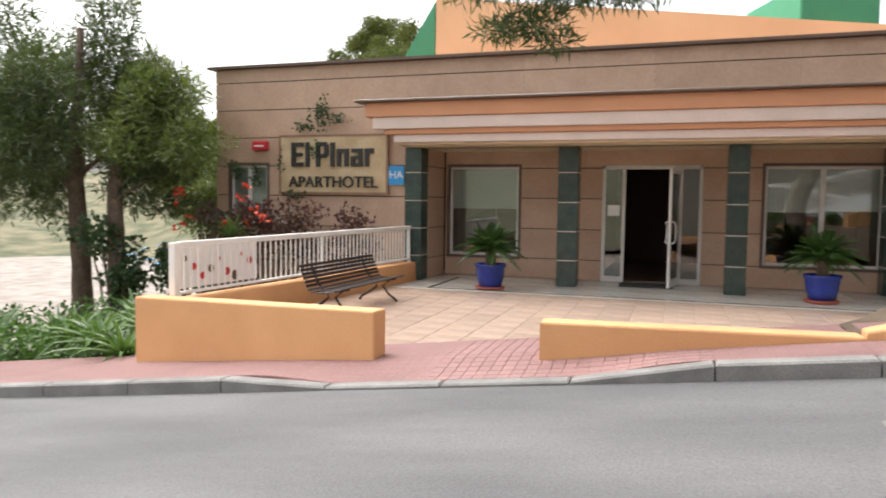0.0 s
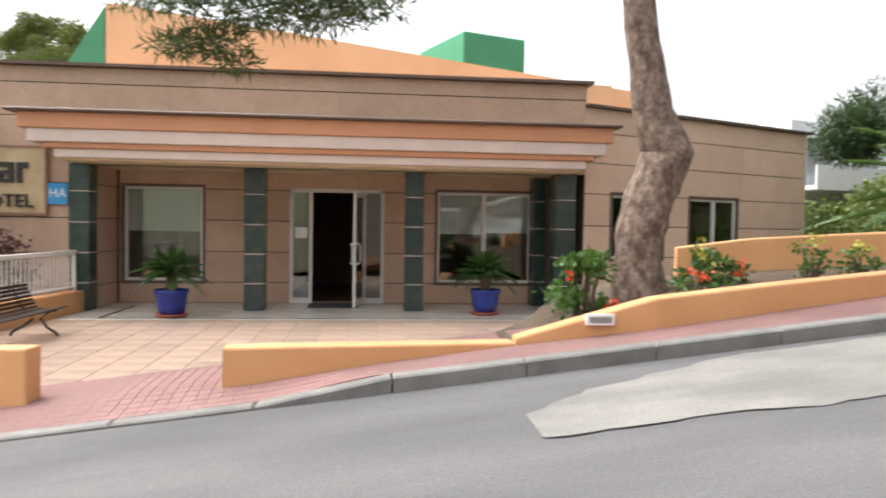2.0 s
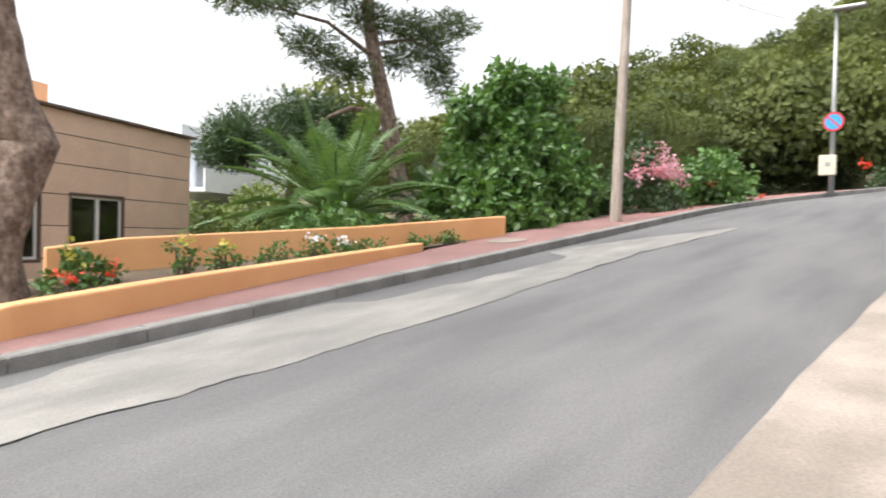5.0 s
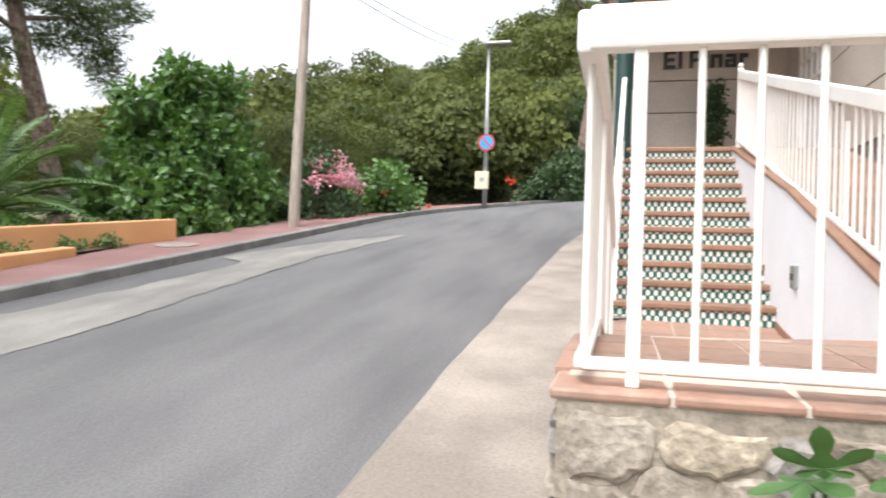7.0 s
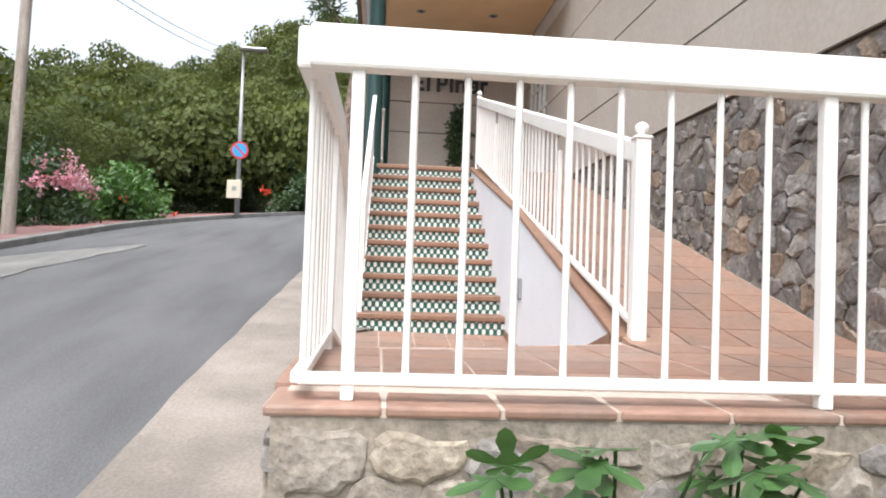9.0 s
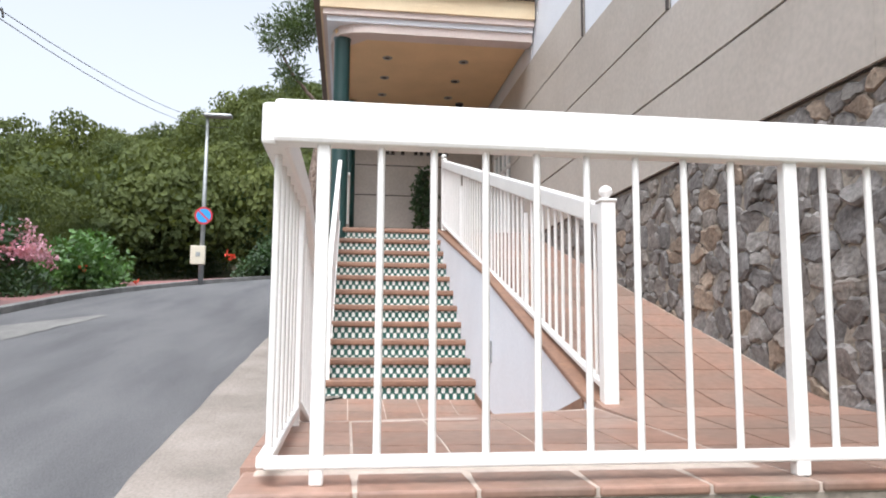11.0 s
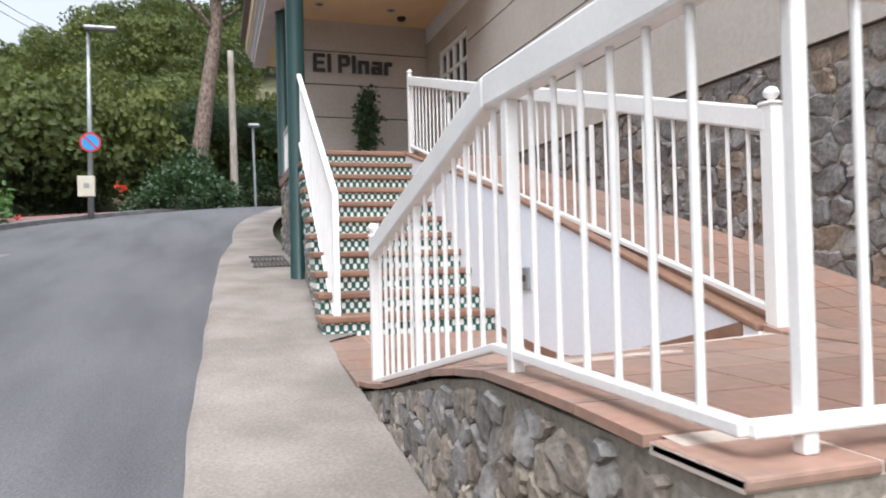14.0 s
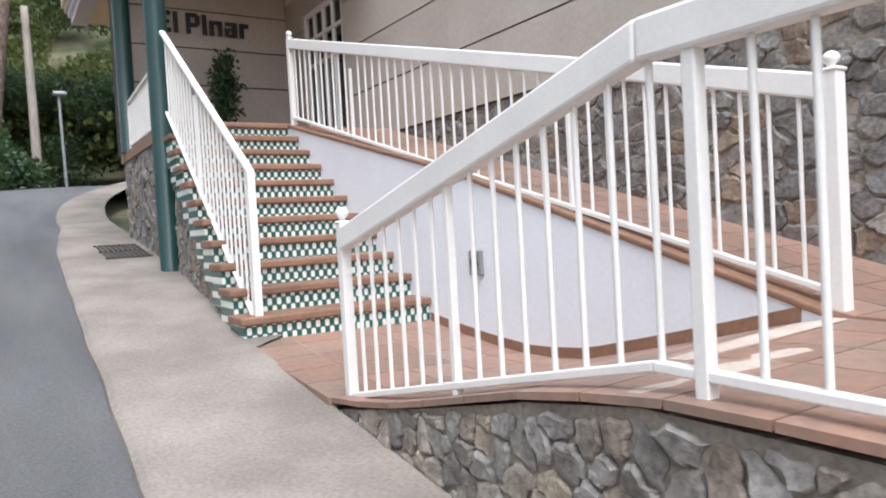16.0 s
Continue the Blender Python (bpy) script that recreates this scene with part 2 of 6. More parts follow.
pine_green = leaf_material("pine_needles", (0.075, 0.108, 0.036), (0.04, 0.066, 0.022))
pine_light = leaf_material("light_pine_needles", (0.14, 0.185, 0.05), (0.08, 0.12, 0.032))
woods_green = leaf_material("hill_pine_needles", (0.115, 0.135, 0.032), (0.036, 0.055, 0.016), 0.85, 0.16, 0.22)
bush_green = leaf_material("broad_leaves", (0.09, 0.18, 0.043), (0.045, 0.105, 0.025), 0.45)
fig_green = leaf_material("fig_leaves", (0.06, 0.125, 0.04), (0.035, 0.08, 0.025), 0.4, 6.0)
dark_green = leaf_material("dark_leaves", (0.045, 0.085, 0.03), (0.025, 0.055, 0.02))
palm_green = leaf_material("palm_fronds", (0.105, 0.185, 0.06), (0.065, 0.125, 0.035), 0.4)
cycad_green = leaf_material("cycad_fronds", (0.05, 0.11, 0.025), (0.03, 0.075, 0.015), 0.3)
plum_leaf = leaf_material("plum_leaves", (0.10, 0.035, 0.045), (0.06, 0.05, 0.03))
pink_flower = leaf_material("pink_blossom", (0.52, 0.22, 0.30), (0.55, 0.34, 0.40))
red_flower = leaf_material("red_blossom", (0.62, 0.04, 0.03), (0.7, 0.12, 0.05))
yellow_flower = leaf_material("yellow_leaves", (0.55, 0.48, 0.10), (0.4, 0.42, 0.1))


# ---- building helpers ----
def box(bm, x0, x1, y0, y1, z0, z1, m=None):
    vs = [bm.verts.new((x, y, z)) for z in (z0, z1) for y in (y0, y1) for x in (x0, x1)]
    for f in ((0, 2, 3, 1), (4, 5, 7, 6), (0, 1, 5, 4), (2, 6, 7, 3), (0, 4, 6, 2), (1, 3, 7, 5)):
        bm.faces.new([vs[i] for i in f])
    if m is not None:
        bmesh.ops.transform(bm, matrix=m, verts=vs)
    return vs


def soft_box(bm, x0, x1, y0, y1, z0, z1, r=0.01, m=None, segments=2):
    t = bmesh.new()
    box(t, x0, x1, y0, y1, z0, z1)
    bmesh.ops.bevel(t, geom=t.edges[:], offset=r, segments=segments, affect='EDGES', profile=0.5)
    if m is not None:
        bmesh.ops.transform(t, matrix=m, verts=t.verts[:])
    merge(bm, t)


def merge(bm, t):
    me = bpy.data.meshes.new("tmp")
    t.to_mesh(me)
    t.free()
    bm.from_mesh(me)
    bpy.data.meshes.remove(me)


def prism(bm, outline, lift):
    """A straight prism from a flat outline of points, moved by lift."""
    a = [bm.verts.new(p) for p in outline]
    b = [bm.verts.new(Vector(p) + Vector(lift)) for p in outline]
    bm.faces.new(a)
    bm.faces.new(b[::-1])
    n = len(a)
    for i in range(n):
        bm.faces.new((a[i], b[i], b[(i + 1) % n], a[(i + 1) % n]))
    bmesh.ops.recalc_face_normals(bm, faces=bm.faces[:])


def tube(bm, points, radii, sides=10, cap=True):
    rings = []
    pts = [Vector(p) for p in points]
    for i, p in enumerate(pts):
        d = (pts[min(i + 1, len(pts) - 1)] - pts[max(i - 1, 0)]).normalized()
        u = d.cross(Vector((0, 0, 1)) if abs(d.z) < 0.9 else Vector((1, 0, 0))).normalized()
        v = d.cross(u)
        r = radii[i] if isinstance(radii, (list, tuple)) else radii
        rings.append([bm.verts.new(p + u * r * math.cos(2 * math.pi * k / sides) + v * r * math.sin(2 * math.pi * k / sides)) for k in range(sides)])
    for a, b in zip(rings, rings[1:]):
        for k in range(sides):
            bm.faces.new((a[k], a[(k + 1) % sides], b[(k + 1) % sides], b[k]))
    if cap:
        bm.faces.new(rings[0][::-1])
        bm.faces.new(rings[-1])


def lathe(bm, x, y, profile, sides=20):
    rings = [[bm.verts.new((x + r * math.cos(2 * math.pi * k / sides), y + r * math.sin(2 * math.pi * k / sides), z)) for k in range(sides)] for r, z in profile]
    for a, b in zip(rings, rings[1:]):
        for k in range(sides):
            bm.faces.new((a[k], a[(k + 1) % sides], b[(k + 1) % sides], b[k]))
    bm.faces.new(rings[0][::-1])
    bm.faces.new(rings[-1])


def finish(name, bm, mat, smooth=False):
    me = bpy.data.meshes.new(name)
    bmesh.ops.recalc_face_normals(bm, faces=bm.faces[:])
    bm.to_mesh(me)
    bm.free()
    me.materials.append(mat)
    if smooth:
        me.polygons.foreach_set("use_smooth", [True] * len(me.polygons))
    return new(name, me)


def thing(name, label, category, group="", kind="", at=(0, 0, 0)):
    ob = new(name)
    ob.location = at
    ob.empty_display_size = 0.1
    return tagged(ob, label, category, group, kind)


def solid(name, bm, mat, label="", category="", group="", kind="", smooth=False):
    return tagged(finish(name, bm, mat, smooth), label, category, group, kind)


def standing(ob):
    """Where an object stands in the world, worked out from its parents."""
    m = ob.matrix_basis.copy()
    return standing(ob.parent) @ ob.matrix_parent_inverse @ m if ob.parent else m


def part(name, bm, mat, parent, label="", smooth=False):
    ob = finish(name, bm, mat, smooth)
    ob.parent = parent
    ob.matrix_parent_inverse = standing(parent).inverted()
    if label:
        ob["label"] = label
    return ob


def piece(name, me, parent, m):
    """One of many alike pieces that share a mesh."""
    ob = new(name, me)
    ob.parent = parent
    ob.matrix_basis = m
    return ob


def boxes(*rows):
    bm = bmesh.new()
    for r in rows:
        box(bm, *r)
    return bm


def raw(name, verts, faces, mat, smooth=False):
    me = bpy.data.meshes.new(name)
    me.from_pydata([tuple(v) for v in verts], [], [tuple(f) for f in faces])
    me.materials.append(mat)
    if smooth:
        me.polygons.foreach_set("use_smooth", [True] * len(me.polygons))
    return new(name, me)


def road_z(x):
    """The street climbs evenly along x, levelling off at both ends."""
    if x < -14:
        return 0.26 + 0.118 * -14 + 0.05 * max(x + 14, -20)
    if x > 24:
        return 0.26 + 0.118 * 24 + 0.05 * min(x - 24, 20)
    return 0.26 + 0.118 * x


def crossfall(x):
    """How much lower the street lies along the stairs than along the hotel."""
    return 0.31 * (1 - min(max(x / 18, 0), 1))


def side_z(x):
    """The street's edge by the stairs, under the sidewalk."""
    return road_z(x) - crossfall(x)


def road_top(x, y):
    """The asphalt of the straight stretch: it falls towards the stairs and bulges a little."""
    o = 5.35 - y
    crown = np.interp(o, (0, 1.1, 2.2, 3.3, 4.42), (0, 0.02, 0.03, 0.02, 0))
    return road_z(x) - crossfall(x) * min(max(o / 4.3, 0), 1) + float(crown)


def bar(bm, p, q, w, h, r=0.0):
    """A straight bar from p to q, w wide on the level and h high upright."""
    p, q = Vector(p), Vector(q)
    d = q - p
    side = Vector((-d.y, d.x, 0))
    side = side.normalized() * w / 2 if side.length > 1e-6 else Vector((w / 2, 0, 0))
    up = Vector((0, 0, h / 2))
    t = bmesh.new()
    vs = [t.verts.new(o + a * side + b * up) for o in (p, q) for a, b in ((-1, -1), (1, -1), (1, 1), (-1, 1))]
    for f in ((3, 2, 1, 0), (4, 5, 6, 7), (0, 1, 5, 4), (1, 2, 6, 5), (2, 3, 7, 6), (3, 0, 4, 7)):
        t.faces.new([vs[i] for i in f])
    if r:
        bmesh.ops.bevel(t, geom=t.edges[:], offset=r, segments=2, affect='EDGES', profile=0.5)
    merge(bm, t)


def course_wall(name, label, m, length, joints, openings, depth, mat, gap=0.018, category="wall", ends=(0, 0)):
    """A clad wall along local x, seen from local -y: a dark core and a slab per course, split round the openings."""
    zs = sorted(set(joints))
    core = bmesh.new()
    cuts = sorted(set([zs[0], zs[-1]] + [z for o in openings for z in o[2:4] if zs[0] < z < zs[-1]]))

    def free(za, zb):
        runs = [(0.0, length)]
        for s0, s1, z0, z1 in openings:
            if z0 < zb - 1e-4 and z1 > za + 1e-4:
                runs = [r for a, b in runs for r in ((a, min(b, s0)), (max(a, s1), b)) if r[1] - r[0] > 0.01]
        return runs
    for za, zb in zip(cuts, cuts[1:]):
        for a, b in free(za, zb):
            box(core, a + (ends[0] if a < 0.01 else 0), b - (ends[1] if b > length - 0.01 else 0), 0.022, depth, za, zb, m)
    wall = solid(name, core, joint_dark, label, category, kind="structure")
    for za, zb in zip(zs, zs[1:]):
        sub = sorted(set([za, zb] + [z for o in openings for z in o[2:4] if za < z < zb]))
        for ua, ub in zip(sub, sub[1:]):
            lo, hi = ua + (gap / 2 if ua == za else 0), ub - (gap / 2 if ub == zb else 0)
            for a, b in free(ua, ub):
                n = max(1, round((b - a) / 2.4))
                for k in range(n):
                    bm = bmesh.new()
                    box(bm, a + (b - a) * k / n + 0.001, a + (b - a) * (k + 1) / n - 0.001, 0, 0.03, lo, hi, m)
                    part("panel", bm, mat, wall)
    return wall


def window(name, label, m, s0, s1, z0, z1, inset=0.06, mullions=(), blind=0.0, sill=False, trim=True, frame_mat=None):
    """An aluminium window in an opening of a wall with pose m; blind: how far the roller blind is down."""
    fm = frame_mat or alu
    w = thing(name, label, "window", kind="structure")
    t = 0.05
    if trim:
        bm = bmesh.new()
        for a, b, c, d in ((s0 - 0.05, s0, z0 - 0.05, z1 + 0.05), (s1, s1 + 0.05, z0 - 0.05, z1 + 0.05), (s0, s1, z1, z1 + 0.05), (s0, s1, z0 - 0.05, z0)):
            box(bm, a, b, -0.012, 0.05, c, d, m)
        part("dark_surround", bm, brown_trim, w)
    bm = bmesh.new()
    for a, b, c, d in ((s0, s0 + t, z0, z1), (s1 - t, s1, z0, z1), (s0 + t, s1 - t, z1 - t, z1), (s0 + t, s1 - t, z0, z0 + t)):
        soft_box(bm, a, b, inset, inset + 0.06, c, d, 0.006, m, 1)
    for c in mullions:
        soft_box(bm, c - 0.04, c + 0.04, inset - 0.004, inset + 0.064, z0 + t, z1 - t, 0.006, m, 1)
    part("window_frame", bm, fm, w)
    edges = [s0 + t] + [v for c in mullions for v in (c - 0.04, c + 0.04)] + [s1 - t]
    for a, b in zip(edges[::2], edges[1::2]):
        bm = bmesh.new()
        box(bm, a, b, inset + 0.025, inset + 0.031, z0 + t, z1 - t, m)
        part("pane", bm, glass, w).visible_shadow = False
    if blind:
        for a, b in zip(edges[::2], edges[1::2]):
            bm = bmesh.new()
            drop = z1 - t - blind * (z1 - z0) + (0.03 if a > s0 + 0.2 else 0)
            box(bm, a + 0.004, b - 0.004, inset + 0.042, inset + 0.045, drop, z1 - t, m)
            box(bm, a + 0.004, b - 0.004, inset + 0.038, inset + 0.05, drop - 0.02, drop, m)
            solid("roller_blind", bm, blind_mat, "pale fabric roller blind half lowered behind the window", "blind", "window blinds")
    return w


def sloped(points, base, top):
    return [(x, y, base), (x, y, top)]


# ---- ground, road and pavements ----
def smooth(t):
    t = min(max(t, 0.0), 1.0)
    return t * t * (3 - 2 * t)


def ridge(a):
    """The hills' rise, as a slope seen from the street, by the bearing in degrees to the left of +y."""
    knots = ((-180, 0.1), (-120, 0.34), (-100, 0.37), (-88, 0.335), (-74, 0.225), (-60, 0.125), (-45, 0.06), (-25, 0.05), (0, 0.12), (14, 0.29), (24, 0.28), (31, 0.17), (45, 0.05), (90, 0.03), (180, 0.1))
    for (a0, v0), (a1, v1) in zip(knots, knots[1:]):
        if a0 <= a <= a1:
            return v0 + (v1 - v0) * smooth((a - a0) / (a1 - a0))
    return 0.1


def ground_z(x, y):
    d = math.hypot(x, y - 3)
    z = road_z(x) - 0.06 - crossfall(x) * min(max((5.35 - y) / 4.3, 0), 1)
    back = smooth((y - 6.3) / 0.8)
    if x < 4:
        low = -0.4 if x > -4.9 else -0.5 - 1.1 * smooth((-4.9 - x) / 4) - 1.3 * smooth((-9 - x) / 6)
        z = z + (min(low, z) - z) * back
    elif y > 6.5:
        z -= 0.1
        if x < 10 and y > 8.2:
            z -= 0.9 * smooth((y - 8.2) / 2)
    ang = math.degrees(math.atan2(-x, y - 3))
    hill = ridge(ang) * max(d - 24, 0) * smooth((d - 24) / 40)
    hill = min(hill, ridge(ang) * 150)
    return z + hill + 0.9 * noise.noise(Vector((x * 0.06, y * 0.06, 0.3))) * smooth((d - 28) / 20)


def axis(lo, hi, fine_lo, fine_hi):
    a, v = [], fine_lo
    while v <= fine_hi:
        a.append(v)
        v += 0.7
    step, u, w = 0.9, fine_lo, a[-1]
    left, right = [], []
    while u > lo:
        step *= 1.18
        u -= step
        left.append(u)
    step = 0.9
    while w < hi:
        step *= 1.18
        w += step
        right.append(w)
    return left[::-1] + a + right


gx, gy = axis(-900, 900, -14, 30), axis(-900, 900, -6, 20)
gv = [(x, y, ground_z(x, y)) for y in gy for x in gx]
gf = [(j * len(gx) + i, j * len(gx) + i + 1, (j + 1) * len(gx) + i + 1, (j + 1) * len(gx) + i) for j in range(len(gy) - 1) for i in range(len(gx) - 1)]
tagged(raw("ground", gv, gf, earth, True), "dry earth and scrub ground rising to wooded hills", "ground", kind="structure")

# the street: straight past the hotel, then bending away to the right
CX, CY = 15.0, -8.65


def lane(off, s):
    """A point of the street, off metres from its far kerb (towards the near one), s metres along."""
    R = 14.0 - off
    if s <= CX:
        return (s, 5.35 - off)
    a = (s - CX) / 14.0
    return (CX + R * math.sin(a), CY + R * math.cos(a))


def strip(name, offs, lift, s0, s1, step, mat, label, category, thick=0.0, kind="structure"):
    bm = bmesh.new()
    rows = []
    n = int((s1 - s0) / step)
    for i in range(n + 1):
        s = s0 + (s1 - s0) * i / n
        row = []
        for o, l in zip(offs, lift):
            x, y = lane(o, s)
            row.append(bm.verts.new((x, y, road_z(s if s < 24 else 24 + (s - 24) * 0.5) - crossfall(s) * min(max(o / 4.3, 0), 1) + l)))
        rows.append(row)
    for a, b in zip(rows, rows[1:]):
        for k in range(len(offs) - 1):
            bm.faces.new((a[k], b[k], b[k + 1], a[k + 1]))
    return solid(name, bm, mat, label, category, kind=kind, smooth=False)


strip("road", (-0.02, 1.1, 2.2, 3.3, 4.2, 5.0), (0, 0.02, 0.03, 0.02, 0, -0.01), -40, 36, 0.5, asphalt, "worn grey asphalt street climbing a slope", "road")


def kerb_line(name, off0, off1, s0, s1, length, label, low=()):
    k = thing(name, label, "kerb", kind="structure")
    s = s0
    while s < s1:
        e = min(s + length - 0.012, s1)
        h = 0.12
        for a, b in low:
            if a < (s + e) / 2 < b:
                h = 0.03
        ha = hb = h
        for a, b in low:
            if b - 0.01 < s < b + 0.9:
                ha = 0.03
            if a - 1.2 < s < a - 0.5:
                hb = 0.03
        bm = bmesh.new()
        p = [lane(off0, s), lane(off1, s), lane(off1, e), lane(off0, e)]
        zz = [road_z(s), road_z(s), road_z(e), road_z(e)]
        hh = [ha, ha, hb, hb]
        lo = [bm.verts.new((*q, z - 0.2)) for q, z in zip(p, zz)]
        hi = [bm.verts.new((*q, z + h_)) for q, z, h_ in zip(p, zz, hh)]
        bm.faces.new(hi)
        for i in range(4):
            bm.faces.new((lo[i], lo[(i + 1) % 4], hi[(i + 1) % 4], hi[i]))
        bmesh.ops.recalc_face_normals(bm, faces=bm.faces[:])
        bmesh.ops.bevel(bm, geom=[ed for ed in bm.edges if all(v in hi for v in ed.verts)], offset=0.015, segments=1, affect='EDGES')
        part("kerb_stone", bm, kerb_mat, k)
        s += length
    return k


kerb_line("kerb_far", -0.16, 0.0, -24, 31, 1.0, "grey concrete kerb stones along the red pavement", low=((-2.9, -1.0),))


def pave_z(x, y):
    """The red pavement, dipping to the road at the terrace entrance."""
    dip = smooth((x + 3.8) / 0.9) * (1 - smooth((x + 1.0) / 0.9)) * (1 - smooth((y - 5.5) / 0.7))
    return road_z(x) + 0.112 - 0.085 * dip


bm = bmesh.new()
rows = []
for i in range(150):
    x = -24 + 0.26 * i
    rows.append([bm.verts.new((x, y, pave_z(x, y) - 0.008)) for y in (5.5, 5.75, 6.0, 6.3, 6.5, 6.85)])
for a, b in zip(rows, rows[1:]):
    for k in range(5):
        bm.faces.new((a[k], b[k], b[k + 1], a[k + 1]))
pavement = solid("pavement", bm, red_joint, "pavement of small red tiles along the hotel walls", "pavement", kind="structure")
strip("verge", (-2.6, -0.16), (0.1, 0.1), 14.5, 33, 0.5, red_joint, "faded red pavement round the bend", "pavement")


def sidewalk(s0, s1, step):
    """A concrete sidewalk whose kerb edge wanders and draws in towards the bend."""
    bm = bmesh.new()
    rows = []
    for i in range(int((s1 - s0) / step) + 1):
        s = s0 + step * i
        edge = float(np.interp(s, (3.0, 5.0, 7.0, 9.0, 12.0, 14.5), (4.24, 4.25, 4.30, 4.36, 4.47, 4.72))) + 0.02 * noise.noise(Vector((s * 1.3, 0, 2)))
        inner = 5.25 if 1.9 < s < 6.7 else 5.5
        z = road_z(s if s < 24 else 24 + (s - 24) * 0.5) - crossfall(s)
        chip = 0.012 * abs(noise.noise(Vector((s * 2.7, 0, 6))))
        row = []
        for o, l in ((edge, -0.06), (edge + 0.012, 0.045 - chip), (edge + 0.045, 0.066), (edge + 0.17, 0.07), (edge + 0.2, 0.068), (inner, 0.074)):
            x, y = lane(o, s)
            row.append(bm.verts.new((x, y, z + l)))
        rows.append(row)
    for a, b in zip(rows, rows[1:]):
        for k in range(5):
            bm.faces.new((a[k], b[k], b[k + 1], a[k + 1]))
    solid("sidewalk", bm, concrete, "worn pinkish concrete sidewalk beside the stairs", "sidewalk", kind="structure")


sidewalk(-24, 30, 0.2)

# a long repaired strip in the asphalt
bm = bmesh.new()
top, bot = [], []
for i in range(121):
    x = 0.82 + (12.7 - 0.82) * i / 120
    yb = float(np.interp(x, (0.82, 1.8, 3.0, 4.4, 5.2, 7.2, 9.4, 12.7), (4.06, 4.07, 3.97, 3.96, 3.93, 4.0, 4.03, 3.72)))
    yt = float(np.interp(x, (0.82, 1.3, 2.5, 4.77, 5.1, 8.3, 8.6, 8.9, 9.2, 10.9, 12.7), (4.5, 4.82, 5.2, 5.23, 4.9, 4.65, 4.75, 5.22, 5.22, 4.7, 3.85)))
    yb += 0.05 * noise.noise(Vector((x * 2.3, 0, 4))) + 0.03 * noise.noise(Vector((x * 8, 0, 5)))
    yt += 0.05 * noise.noise(Vector((x * 2.1, 0, 8))) + 0.03 * noise.noise(Vector((x * 9, 0, 9)))
    for lst, y in ((bot, yb), (top, yt)):
        lst.append(bm.verts.new((x + 0.03 * math.sin(40 * y), y, road_top(x, y) + 0.009)))
for i in range(120):
    bm.faces.new((bot[i], bot[i + 1], top[i + 1], top[i]))
solid("road_patch", bm, patch_mat, "pale concrete repair strip laid in the asphalt", "road patch", kind="structure")

# ---- the hotel across the street ----
J = [-0.75, -0.2, 0.38, 0.95, 1.53, 2.10, 2.65, 3.19, 3.73, 4.0]
I = Matrix.Identity(4)


def place(x, y, deg):
    return Matrix.Translation((x, y, 0)) @ Matrix.Rotation(radians(deg), 4, 'Z')


W_FRONT = place(-9.2, 12.5, 0)
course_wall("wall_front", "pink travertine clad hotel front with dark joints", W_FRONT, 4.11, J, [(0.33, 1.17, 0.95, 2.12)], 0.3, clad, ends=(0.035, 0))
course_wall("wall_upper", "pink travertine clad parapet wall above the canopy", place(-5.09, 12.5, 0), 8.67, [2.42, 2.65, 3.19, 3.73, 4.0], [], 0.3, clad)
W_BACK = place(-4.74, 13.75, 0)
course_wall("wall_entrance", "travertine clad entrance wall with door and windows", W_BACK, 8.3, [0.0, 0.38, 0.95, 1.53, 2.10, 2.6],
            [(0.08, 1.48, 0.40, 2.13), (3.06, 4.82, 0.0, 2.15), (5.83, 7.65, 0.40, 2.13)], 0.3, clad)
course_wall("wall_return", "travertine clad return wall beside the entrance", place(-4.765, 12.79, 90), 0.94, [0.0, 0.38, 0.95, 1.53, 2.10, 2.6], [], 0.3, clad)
# side wing: same cladding, brightened in its colour for the light it catches
W_WING = place(3.58, 12.5, 24.5)
course_wall("wall_wing", "pink travertine clad side wing with dark joints, its brighter light put into a paler colour", W_WING, 6.38, [-0.75, -0.2, 0.38, 0.95, 1.53, 2.10, 2.65, 3.19, 3.62], [(0.65, 1.95, 0.93, 2.1), (2.7, 4.09, 0.93, 2.1)], 0.3, clad_wing, ends=(0, 0.035))
course_wall("wall_wing_end", "travertine clad end wall of the side wing in the same light-brightened colour", place(9.385, 15.145, 114.5), 7, [-0.75, -0.2, 0.38, 0.95, 1.53, 2.10, 2.65, 3.19, 3.62], [], 0.3, clad_wing, ends=(0.035, 0))
course_wall("wall_side", "travertine clad side wall of the hotel", place(-9.2, 22, -90), 9.5, J, [], 0.3, clad, ends=(0, 0.035))

# thin brown coping strips
bm = boxes((-9.32, 3.68, 12.38, 12.95, 4.0, 4.05))
solid("coping", bm, brown_trim, "thin brown metal coping on the parapet", "coping", kind="structure")
bm = bmesh.new()
box(bm, -0.02, 6.5, -0.1, 0.5, 3.62, 3.67, W_WING)
box(bm, 6.5 - 0.6, 6.5, 0.5, 7, 3.62, 3.67, W_WING)
solid("coping", bm, brown_trim, "thin brown metal coping on the side wing", "coping", kind="structure")
bm = boxes((-9.0, 3.6, 12.8, 22, 3.6, 3.8))
box(bm, 0.1, 6.3, 0.3, 7, 3.3, 3.5, W_WING)
solid("roof", bm, salmon, "flat hotel roof behind the parapet", "roof", kind="structure")

